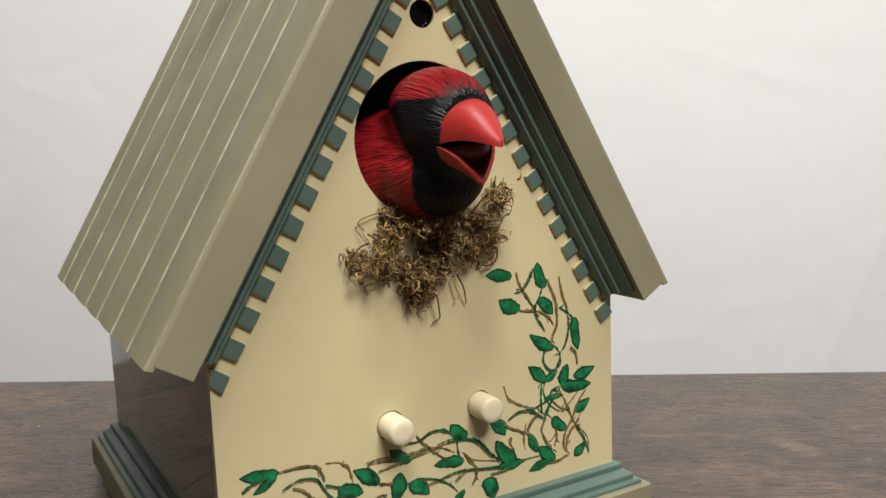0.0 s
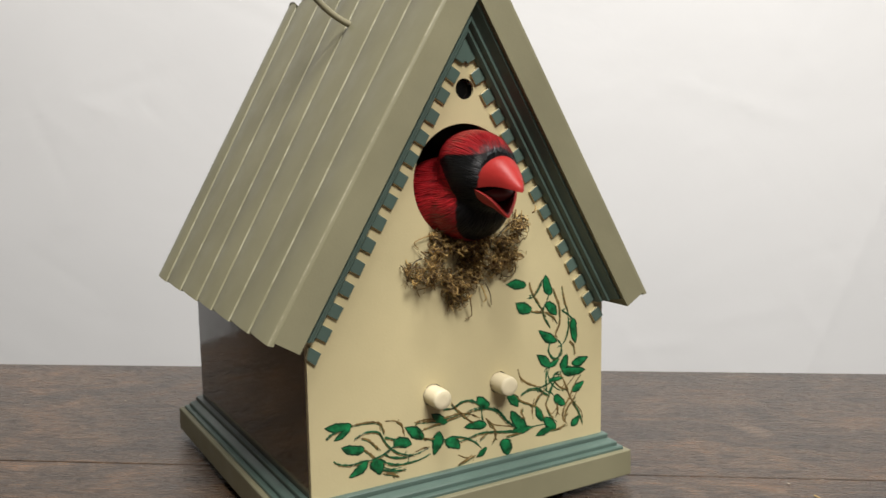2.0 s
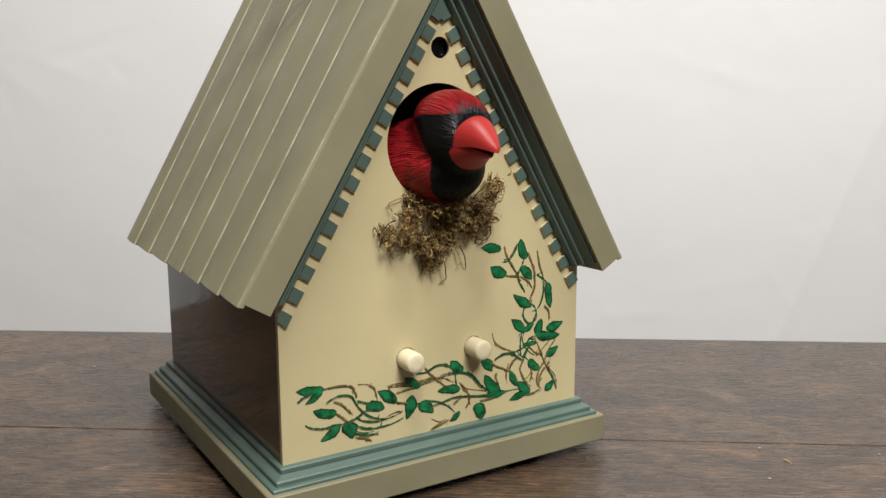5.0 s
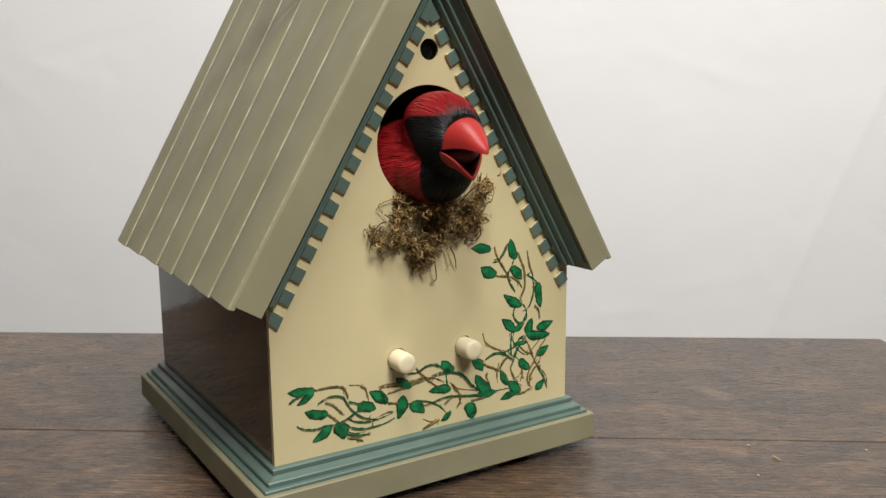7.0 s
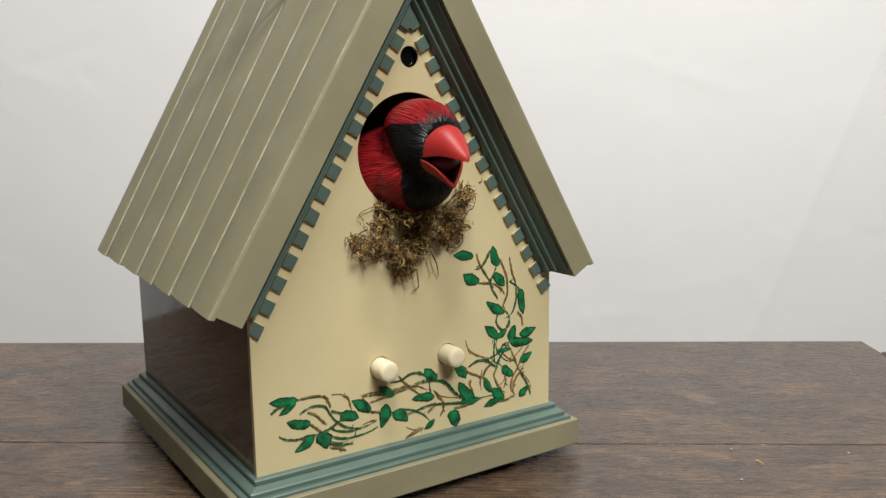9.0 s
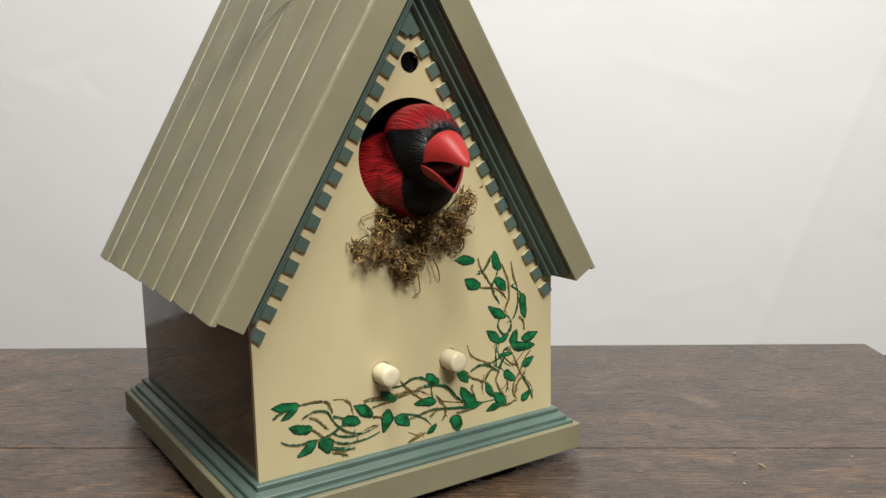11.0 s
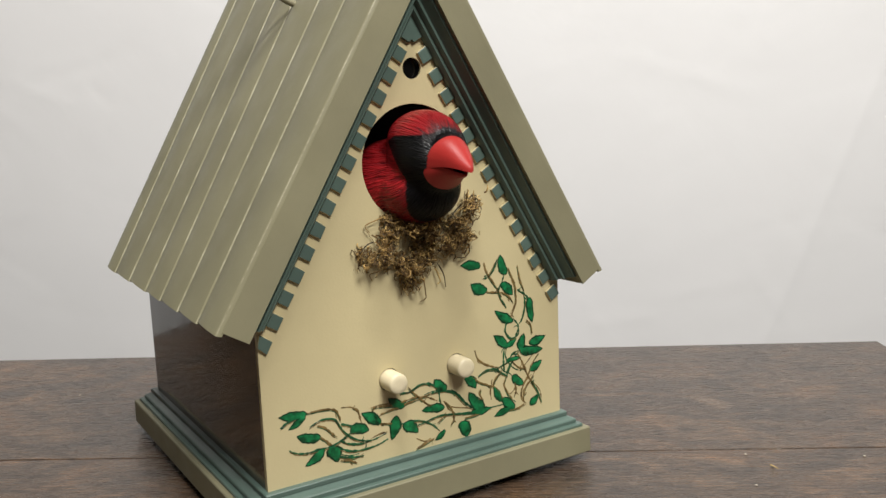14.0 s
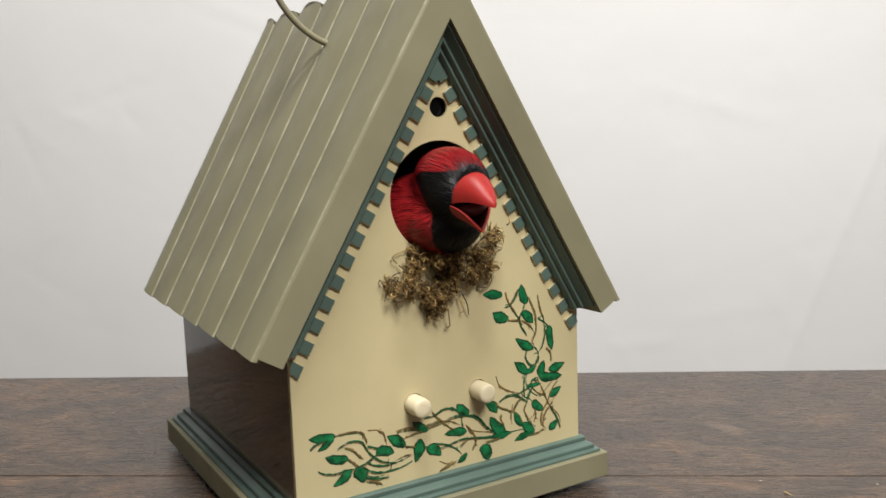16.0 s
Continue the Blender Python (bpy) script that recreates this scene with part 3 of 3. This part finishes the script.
stem(STEM_GREEN, (30.0, 53.5), (34.0, 55.6), (39.7, 55.5), (44.1, 52.4), (47.5, 50.3))
stem(STEM_BROWN, (26.3, 54.2), (30.6, 50.6), (35.6, 48.3), (39.6, 46.1), (42.3, 42.7), (44.0, 39.5))
stem(STEM_BROWN, (47.5, 32.9), (52.7, 32.7), (57.4, 34.4))
stem(STEM_BROWN, (46.8, 50.5), (45.1, 46.5), (47.5, 41.7), (49.9, 38.3))
stem(STEM_GREEN, (40.7, 55.3), (47.6, 57.5), (51.0, 61.2), (56.3, 62.6))
stem(STEM_GREEN, (46.5, 52.0), (49.3, 55.8), (52.8, 59.5))
stem(STEM_BROWN, (49.3, 58.1), (54.5, 53.4), (58.8, 52.1))
stem(STEM_BROWN, (53.8, 60.7), (57.4, 54.4), (59.9, 48.1), (63.5, 42.1))
stem(STEM_BROWN, (51.7, 46.7), (52.4, 42.2), (51.3, 39.5))
stem(STEM_BROWN, (67.1, 58.5), (63.5, 54.8), (59.9, 48.1), (56.3, 42.9), (55.6, 37.2), (58.8, 34.2))
stem(STEM_BROWN, (57.0, 38.1), (58.8, 43.0), (63.5, 47.4))
stem(STEM_GREEN, (61.7, 44.8), (65.3, 39.7), (68.3, 32.5))
stem(STEM_GREEN, (45.9, 64.9), (45.2, 59.3), (45.5, 53.6))
stem(STEM_GREEN, (47.6, 78.2), (46.6, 73.3), (49.3, 69.2), (52.8, 69.5), (54.6, 74.4), (51.8, 78.8))
stem(STEM_BROWN, (35.4, 108.2), (36.7, 103.7), (38.3, 100.8), (41.6, 96.3), (45.0, 90.3))
stem(STEM_GREEN, (43.0, 109.0), (41.0, 104.6), (37.7, 101.1), (33.7, 100.5))
stem(STEM_GREEN, (47.0, 101.2), (45.3, 97.2), (43.3, 93.9), (44.3, 89.9), (47.7, 85.0))
stem(STEM_BROWN, (36.0, 94.0), (40.9, 93.1), (45.0, 92.6))
stem(STEM_BROWN, (49.4, 103.7), (52.9, 96.3), (53.5, 92.1), (53.5, 86.4), (51.1, 81.1), (49.4, 78.0))
stem(STEM_BROWN, (54.9, 104.5), (56.3, 97.3), (58.8, 91.4))
stem(STEM_GREEN, (54.6, 92.5), (58.8, 90.0), (61.6, 86.8))
stem(STEM_GREEN, (58.8, 88.6), (58.8, 82.9), (57.0, 77.4), (54.6, 75.0))
stem(STEM_BROWN, (59.8, 76.5), (62.3, 73.8), (63.1, 69.4))
stem(STEM_BROWN, (45.0, 92.6), (49.4, 89.8), (52.1, 86.1))
stem(STEM_BROWN, (44.1, 53.8), (40.0, 50.3), (38.3, 46.9))
stem(STEM_BROWN, (32.2, 41.8), (30.5, 45.0), (31.2, 47.1))
fine_stem(STEM_BROWN, (35.4, 107.3), (35.9, 104.4), (37.7, 101.3))
fine_stem(STEM_BROWN, (43.0, 109.0), (40.3, 104.9), (37.7, 101.3))
fine_stem(STEM_GREEN, (37.7, 100.9), (40.2, 97.2), (42.9, 93.5), (44.7, 88.9), (47.7, 84.5))
fine_stem(STEM_BROWN, (49.5, 104.0), (51.3, 98.4), (53.2, 92.8))
fine_stem(STEM_GREEN, (55.3, 103.8), (56.0, 97.9), (57.8, 92.7))
fine_stem(STEM_BROWN, (53.8, 91.7), (53.4, 86.3), (50.1, 81.2))
fine_stem(STEM_BROWN, (58.1, 90.7), (59.4, 84.5), (58.1, 78.6))
fine_stem(STEM_GREEN, (55.0, 92.0), (60.6, 87.9), (63.8, 81.9))
fine_stem(STEM_GREEN, (48.3, 78.0), (46.9, 73.2), (50.2, 69.2), (54.5, 70.1), (54.4, 75.1), (50.8, 79.2))
fine_stem(STEM_BROWN, (60.0, 76.9), (62.6, 72.5), (62.8, 69.4))
fine_stem(STEM_GREEN, (47.7, 66.1), (46.5, 61.3), (48.3, 56.9), (52.0, 53.3), (55.8, 51.6))
fine_stem(STEM_GREEN, (57.0, 63.6), (51.4, 58.4), (48.3, 52.9), (45.3, 47.3), (47.1, 40.9), (52.1, 36.3))
fine_stem(STEM_BROWN, (55.1, 58.9), (56.4, 55.6), (58.3, 51.2), (62.1, 45.3), (67.3, 39.1), (68.2, 33.2))
fine_stem(STEM_BROWN, (63.3, 58.5), (58.3, 54.2), (55.1, 51.7))
fine_stem(STEM_BROWN, (62.1, 48.4), (57.7, 45.1), (55.8, 39.2), (58.3, 34.0))
fine_stem(STEM_BROWN, (64.6, 50.0), (60.8, 44.5), (57.1, 41.0), (57.1, 35.9))
fine_stem(STEM_BROWN, (28.8, 66.1), (30.5, 61.9), (37.5, 57.3), (43.5, 55.7))
fine_stem(STEM_GREEN, (30.4, 53.5), (35.7, 55.1), (41.1, 54.1), (45.9, 51.8))
fine_stem(STEM_BROWN, (26.9, 53.6), (32.7, 49.6), (39.8, 46.3), (44.7, 39.3))
fine_stem(STEM_GREEN, (39.2, 46.4), (42.3, 43.8), (44.1, 38.4))
fine_stem(STEM_BROWN, (51.4, 48.3), (52.0, 44.0), (49.6, 41.4))
fine_stem(STEM_BROWN, (38.1, 50.7), (36.9, 44.8), (37.4, 40.7))
fine_stem(STEM_BROWN, (58.3, 33.5), (52.1, 32.7), (47.1, 33.2))
fine_stem(STEM_GREEN, (9.7, 38.7), (18.7, 37.9), (25.6, 36.0), (30.9, 36.9))
fine_stem(STEM_BROWN, (9.9, 46.0), (14.3, 42.2), (25.6, 39.0))
fine_stem(STEM_GREEN, (43.5, 55.7), (45.3, 53.4), (48.3, 51.9), (50.8, 49.4))
fine_stem(STEM_BROWN, (-42.3, 54.4), (-36.9, 53.3), (-33.8, 49.7), (-33.0, 45.2))
fine_stem(STEM_BROWN, (-26.7, 51.3), (-22.0, 51.3), (-16.2, 50.6))
fine_stem(STEM_BROWN, (-27.7, 49.3), (-25.3, 51.1))
fine_stem(STEM_BROWN, (-24.0, 46.4), (-18.2, 47.9), (-12.4, 48.5), (-4.4, 50.1))
fine_stem(STEM_GREEN, (-12.3, 53.8), (-7.3, 54.2), (-1.3, 56.2), (4.8, 55.1))
fine_stem(STEM_BROWN, (-8.3, 56.2), (-4.4, 51.9), (1.6, 46.2), (4.6, 44.7))
fine_stem(STEM_GREEN, (-0.3, 51.1), (5.8, 51.8), (12.0, 49.9), (16.2, 48.0))
fine_stem(STEM_BROWN, (7.8, 49.6), (8.8, 43.9))
fine_stem(STEM_BROWN, (10.4, 45.4), (12.9, 41.2), (16.1, 38.8))
fine_stem(STEM_BROWN, (-5.3, 31.3), (-0.8, 28.9), (2.3, 29.6))
fine_stem(STEM_BROWN, (-5.9, 26.4), (-1.8, 27.8), (2.3, 28.7), (4.4, 29.2))
fine_stem(STEM_GREEN, (-43.8, 36.3), (-37.5, 33.6), (-30.1, 32.8), (-22.5, 33.7))
fine_stem(STEM_BROWN, (-42.2, 31.2), (-37.7, 29.7), (-32.5, 31.1))
fine_stem(STEM_GREEN, (-44.3, 33.8), (-39.4, 31.8), (-34.8, 31.7))
fine_stem(STEM_BROWN, (-29.0, 36.9), (-24.3, 38.1), (-20.4, 38.2))
leaf((-58.5, 55.3), (-70.0, 56.7), 4.0)
leaf((-59.0, 54.4), (-66.5, 50.6), 2.8)
leaf((-52.8, 43.5), (-62.4, 47.2), 4.3)
leaf((-51.1, 38.1), (-60.2, 33.6), 4.0)
leaf((-48.5, 38.0), (-46.6, 30.6), 6.2)
leaf((-38.3, 43.7), (-30.1, 40.6), 5.0)
leaf((-23.5, 43.1), (-32.6, 48.7), 4.7)
leaf((-15.3, 44.3), (-18.8, 34.6), 5.3)
leaf((-11.1, 48.0), (-18.3, 53.7), 4.0)
leaf((-11.9, 39.8), (-5.5, 33.6), 5.3)
leaf((10.2, 31.7), (4.5, 28.8), 2.8)
leaf((11.5, 50.9), (6.0, 57.3), 5.0)
leaf((10.1, 42.9), (-1.3, 43.0), 4.0)
leaf((19.6, 33.6), (21.4, 25.6), 6.2)
leaf((22.8, 54.8), (27.3, 47.9), 4.7)
leaf((32.5, 37.2), (25.9, 47.3), 5.6)
leaf((25.5, 36.9), (36.5, 37.5), 3.7)
leaf((43.3, 38.7), (39.6, 46.9), 3.4)
leaf((51.0, 33.1), (43.3, 39.6), 4.7)
leaf((48.9, 33.8), (39.5, 31.1), 3.4)
leaf((50.3, 49.8), (57.4, 45.3), 4.3)
leaf((61.3, 50.7), (68.2, 54.8), 4.0)
leaf((61.0, 32.8), (66.1, 37.5), 3.7)
leaf((55.6, 62.2), (58.4, 69.5), 4.7)
leaf((55.6, 61.6), (68.9, 61.2), 4.7)
leaf((61.3, 64.7), (70.7, 67.6), 4.3)
leaf((47.9, 65.1), (39.8, 71.5), 4.3)
leaf((47.2, 65.3), (52.8, 68.7), 2.8)
leaf((46.9, 58.2), (55.6, 58.1), 2.2)
leaf((33.1, 107.1), (22.5, 107.9), 4.3)
leaf((36.3, 94.5), (28.5, 99.8), 5.3)
leaf((47.7, 101.1), (46.1, 110.6), 4.7)
leaf((45.3, 97.0), (51.1, 90.4), 4.7)
leaf((51.4, 77.4), (41.9, 84.6), 4.3)
leaf((61.6, 87.4), (64.1, 75.6), 4.3)

# ---- bird ----
bird = thing("bird_figure", "red bird head figure with black face in hole", "bird figure")


HEART = Vector((0, -0.004, 0.157))
BLOBS = (((0, 0.0145, 0.1480), (0.0256, 0.0232, 0.0206)), ((0, -0.0110, 0.1608), (0.0160, 0.0200, 0.0183)), ((0, -0.0085, 0.1678), (0.0152, 0.0168, 0.0122)), ((0, -0.0035, 0.1470), (0.0185, 0.0172, 0.0160)))


def on_head(way):
    """The point where a line from the middle of the head leaves it."""
    lo, hi = 0.005, 0.05
    for _ in range(18):
        mid = (lo + hi) / 2
        p, total = HEART + way * mid, -1.0
        for c, r in BLOBS:
            total += math.exp(-26.0 * (math.sqrt(sum(((p[i] - c[i]) / r[i]) ** 2 for i in range(3))) - 1))
        lo, hi = (mid, hi) if total > 0 else (lo, mid)
    return HEART + way * lo


def brow_feathers():
    """Fine moulded ridges that fan out over the face from the root of the beak."""
    bm = bmesh.new()
    for k in range(64):
        a = math.radians(-118 + 236 * k / 63 + random.uniform(-1.2, 1.2))
        near, far = random.uniform(0.0095, 0.0112), random.uniform(0.0140, 0.0185)
        line = []
        for j in range(7):
            r = near + (far - near) * j / 6
            p = Vector((0, -0.030 + 0.9 * (r - near), 0.1615)) + r * Vector((math.sin(a + 0.02 * j), 0, math.cos(a + 0.02 * j)))
            line.append(on_head((p - HEART).normalized()) + (p - HEART).normalized() * 0.00006)
        tube(bm, line, random.uniform(0.00018, 0.00030), 6, 0.3)
    part("brow_feathers", bm, BRISTLE, bird, "fine black ridges round the beak", smooth=60)


def head():
    """Head, crest and breast as one rounded body, star-shaped about its middle."""
    bm = bmesh.new()
    bmesh.ops.create_icosphere(bm, subdivisions=6, radius=1.0)
    for v in bm.verts:
        v.co = on_head(v.co.normalized())
    uv = bm.loops.layers.uv.new("UVMap")
    mask = bm.verts.layers.float.new("mask")
    nib = Vector((0, -0.030, 0.160))
    for v in bm.verts:
        p = v.co
        top = 0.1698 + (0.0028 * math.exp(-(p.x / 0.005) ** 2) if p.y < -0.02 else 0.0) - 0.35 * max(0.0, p.y + 0.010)
        rear = float(np.interp(p.z, (0.132, 0.141, 0.148, 0.152, 0.159, 0.163, 0.168), (-0.0095, -0.0138, -0.0150, -0.0152, -0.0113, -0.0076, -0.002)))
        d = min(top - p.z, (rear - p.y) * 0.8)
        v[mask] = 0.5 + max(-0.5, min(0.5, d / 0.0028))
    for f in bm.faces:
        for l in f.loops:
            d = l.vert.co - nib
            l[uv].uv = (math.atan2(d.x, d.z) / math.tau, d.length / 0.05)
    part("head", bm, FEATHER, bird, "red feathered head with black face", smooth=180)


def upper_beak():
    bm = bmesh.new()
    n, m = 14, 16
    rings = []
    for i in range(n + 1):
        t = i / n
        y = -0.024 - 0.0200 * t
        half = 0.0103 * (1 - t) ** 0.72 + 0.0004
        low = 0.1556 + 0.0012 * math.sin(math.pi * t) - 0.0012 * t ** 3
        high = 0.1690 - 0.0128 * t ** 1.5
        lean = 0.006 * (1 - t)
        ring = []
        for k in range(m + 1):
            a = math.pi * k / m
            s = math.sin(a) ** 0.85
            ring.append(bm.verts.new((half * math.cos(a), y - lean * s, low + (high - low) * s)))
        for k in range(1, 6):
            q = k / 6
            ring.append(bm.verts.new((-half + 2 * half * q, y, low + 0.0022 * (1 - t) * math.sin(math.pi * q))))
        rings.append(ring)
    w = len(rings[0])
    for a, b in zip(rings, rings[1:]):
        for k in range(w):
            f = bm.faces.new((a[k], a[(k + 1) % w], b[(k + 1) % w], b[k]))
            f.material_index = 1 if k > m else 0
    bm.faces.new(rings[0])
    bm.faces.new(rings[-1])
    part("upper_beak", bm, [BEAK, MOUTH], bird, "glossy red upper beak", smooth=60)


HINGE = Vector((0, -0.0242, 0.1558))


def lower_beak():
    """The lower beak as a trough with a rim, about its hinge; it lies level when shut."""
    bm = bmesh.new()
    n, m = 14, 16
    rings = []
    for i in range(n + 1):
        t = i / n
        y = -0.0150 * t
        half = 0.0101 * (1 - t ** 1.25) ** 0.85 + 0.0006
        deep = 0.0082 * (1 - t) ** 0.75 + 0.0007
        top = -0.0002 - 0.0042 * t + 0.0020 * math.sin(math.pi * t)
        ring = []
        for k in range(m + 1):
            a = math.pi * k / m
            ring.append(bm.verts.new((half * math.cos(a), y, top - deep * math.sin(a))))
        inner = max(half - 0.0011, 0.0001)
        for k in range(m + 1):
            a = math.pi * (1 - k / m)
            ring.append(bm.verts.new((inner * math.cos(a), y + 0.0007 * t, top + 0.0002 - max(deep - 0.0016, 0.0001) * math.sin(a))))
        rings.append(ring)
    w = len(rings[0])
    for a, b in zip(rings, rings[1:]):
        for k in range(w):
            f = bm.faces.new((a[k], a[(k + 1) % w], b[(k + 1) % w], b[k]))
            f.material_index = 1 if m < k < w - 1 else 0
    bm.faces.new(rings[0])
    bm.faces.new(rings[-1])
    ob = part("lower_beak", bm, [BEAK, MOUTH], bird, "glossy red lower beak that opens", smooth=60)
    ob.location = HINGE
    return ob


def mouth():
    bm = bmesh.new()
    bmesh.ops.create_uvsphere(bm, u_segments=24, v_segments=16, radius=1.0, matrix=Matrix.Translation((0, -0.0235, 0.1536)) @ Matrix.Diagonal((0.0088, 0.0075, 0.0046, 1)))
    part("mouth", bm, MOUTH, bird, "dark red inside of the beak", smooth=180)


head()
brow_feathers()
upper_beak()
mouth()
jaw = lower_beak()


# ---- moss ----
def moss():
    """A tangle of dry curled strands glued under the hole."""
    bm = bmesh.new()
    lobes = (((-22, 118), 7, 6.5, 130), ((-15, 129), 4.5, 7.5, 130), ((-7, 116), 11, 8, 260), ((-5, 108), 8, 4.5, 90), ((8, 120), 10, 9, 220), ((20, 126), 6.5, 7, 150), ((2, 131), 16, 4.5, 220), ((24, 134), 2.6, 4.0, 60), ((27.5, 138.5), 1.4, 1.4, 18))
    for (cx, cz), rx, rz, count in lobes:
        tufts = []
        for _ in range(max(5, count // 14)):
            a, q = random.uniform(0, math.tau), random.random() ** 0.5
            tufts.append((cx + rx * q * math.cos(a), cz + rz * q * math.sin(a), random.uniform(1.0, 3.5 + 7.5 * (1 - q * q)), random.uniform(0.9, 2.4)))
        for _ in range(count * 3 // 2):
            tx, tz, ty, spread = random.choice(tufts)
            x, z = random.gauss(tx, spread), random.gauss(tz, spread)
            y = -max(0.4, random.gauss(ty, 0.9 * spread))
            way = Vector((random.gauss(0, 1), random.gauss(0, 0.7), random.gauss(-0.2, 1))).normalized()
            p, pts = Vector((x, y, z)), []
            curl = Vector((random.gauss(0, 1), random.gauss(0, 1), random.gauss(0, 1))) * 0.7
            for k in range(random.randint(6, 12)):
                pts.append(p.copy())
                way = (way + curl.cross(way) * random.uniform(0.3, 1.1) + Vector((random.gauss(0, 0.35), random.gauss(0, 0.3), random.gauss(0, 0.35)))).normalized()
                p = p + way * random.uniform(0.5, 1.0)
                p.y = max(-13.0, min(-0.4, p.y))
            tube(bm, [v * MM for v in pts], random.choice((0.10, 0.14, 0.18, 0.24, 0.32, 0.44)) * MM, 5, 0.5)
    for pts in (((15, -3, 131), (18, -4, 135), (22, -4, 138), (25, -4, 139), (28, -3, 141), (31, -3, 140)), ((20, -3, 134), (22, -5, 137), (23, -4, 141), (24, -3, 143)),
                ((24, -3, 138), (27, -4, 138), (29, -3, 143)), ((18, -3, 133), (21, -5, 136), (25, -4, 137)), ((20, -2, 119), (24, -3, 119), (26, -2, 115), (23, -2, 112.5), (19, -2, 113)),
                ((-1, -4, 108), (0, -4, 103), (1, -3, 99), (1.5, -2, 96.5), (-1, -1, 95)), ((9, -2, 111), (11, -3, 106), (13, -1, 100)), ((7, -2, 110), (9, -3, 104), (8, -2, 102)),
                ((-17, -2, 135), (-22, -2, 134), (-27, -2, 132), (-25, -2, 129)), ((-24, -2, 128), (-22, -3, 126), (-22, -2, 123)),
                ((-27, -2, 122), (-30, -3, 119), (-31, -1, 114)), ((-17, -2, 114), (-22, -3, 112), (-26, -2, 111), (-25, -2, 108)), ((-24, -3, 125), (-28, -4, 124), (-31, -3, 120))):
        tube(bm, smooth_line([Vector(p) * MM for p in pts], 5), 0.34 * MM, 6, 0.6)
    ob = finish(bm, "moss_nest", MOSS, smooth=60)
    tagged(ob, "tangle of dry brown moss glued below the bird hole", "moss", kind="stuff")


moss()


# ---- small things on the table ----
def splinter():
    bm = bmesh.new()
    tube(bm, smooth_line([(0, 0, 0.0007), (0.0024, 0.0001, 0.0008), (0.0048, 0.0, 0.0006)], 4), 0.00045, 6, 0.5)
    ob = finish(bm, "wood_splinter", paint("pale_straw", (0.5, 0.36, 0.16), 0.6), smooth=60)
    ob.matrix_world = pose(0.1545, -0.0715, 0, 0, 0, -100)
    tagged(ob, "short pale straw splinter lying on the table", "splinter")


splinter()


def crumbs():
    pale = paint("pale_crumb", (0.55, 0.50, 0.42), 0.7)
    first = None
    for u, v, size in ((0.1596, 0.047, 0.55), (0.1536, 0.0107, 0.6), (0.2169, 0.0426, 0.6), (-0.249, 0.163, 0.5)):
        place = TABLE @ Matrix.Translation((u, v, 0.3 * MM)) @ pose(0, 0, 0, 0, 0, 300 * u)
        if first is None:
            bm = bmesh.new()
            bmesh.ops.create_icosphere(bm, subdivisions=2, radius=size * MM)
            for vert in bm.verts:
                vert.co *= 1 + 0.5 * noise.noise(vert.co * 2500)
                vert.co.z *= 0.6
            first = finish(bm, "crumb", pale)
            first.matrix_world = place
            tagged(first, "tiny pale crumb lying on the dark table", "crumb", "crumbs on the table")
        else:
            copy_thing(first, place)


crumbs()


# ---- what moves ----
def motions():
    # seconds and opening of the lower beak, 0 shut to 1 open
    beak = []
    beak += [(0, 1), (0.1, 0.15), (0.2, 1), (0.4, 1), (0.5, 0.1), (0.6, 1), (0.7, 1), (0.8, 0.9), (0.9, 0.05), (1, 0.1), (1.1, 0), (1.2, 0.9), (1.3, 1), (1.4, 0.9), (1.5, 0.1), (1.6, 1), (1.8, 1), (1.9, 0.05), (2, 1), (2.3, 1), (2.4, 0.6), (2.5, 0), (2.6, 0), (2.7, 0.95), (2.8, 1), (3, 1), (3.1, 0.05), (3.2, 1), (3.4, 1), (3.5, 0), (3.6, 1), (3.8, 1), (3.9, 0.1), (4, 0), (4.1, 1), (4.4, 1), (4.5, 0.15), (4.6, 1), (4.8, 1), (4.9, 0.1)]
    beak += [(5, 0), (5.1, 1), (5.3, 1), (5.4, 0.1), (5.5, 1), (5.8, 1), (5.9, 0.1), (6, 0), (6.1, 1), (6.4, 1), (6.5, 0.1), (6.6, 1), (7.2, 1), (7.3, 0), (8.8, 0), (8.9, 1), (9.4, 1), (9.5, 0.1), (9.6, 0), (9.7, 1), (9.9, 1), (10, 0.1), (10.1, 1), (10.4, 1), (10.5, 0), (10.7, 0), (10.8, 1), (11.2, 1), (11.3, 0.7), (11.4, 0.12), (11.5, 0), (11.7, 0), (11.8, 1), (12.3, 1), (12.4, 0), (12.5, 0), (12.6, 1), (12.9, 1), (13, 0.1), (13.1, 0)]
    beak += [(13.2, 0), (13.3, 0.7), (13.4, 1), (13.5, 1), (13.6, 0.25), (13.7, 1), (13.8, 1), (13.9, 0.1), (14, 0), (14.1, 1), (14.3, 1), (14.4, 0.6), (14.5, 0), (14.6, 0.1), (14.7, 1), (14.9, 1), (15, 0.2), (15.1, 1), (15.4, 1), (15.5, 0), (15.7, 0), (15.8, 1), (16, 1)]
    walk(jaw, [(t, pose(HINGE.x, HINGE.y, HINGE.z, 41.0 * o - 8.0, 0, 0)) for t, o in beak])


motions()
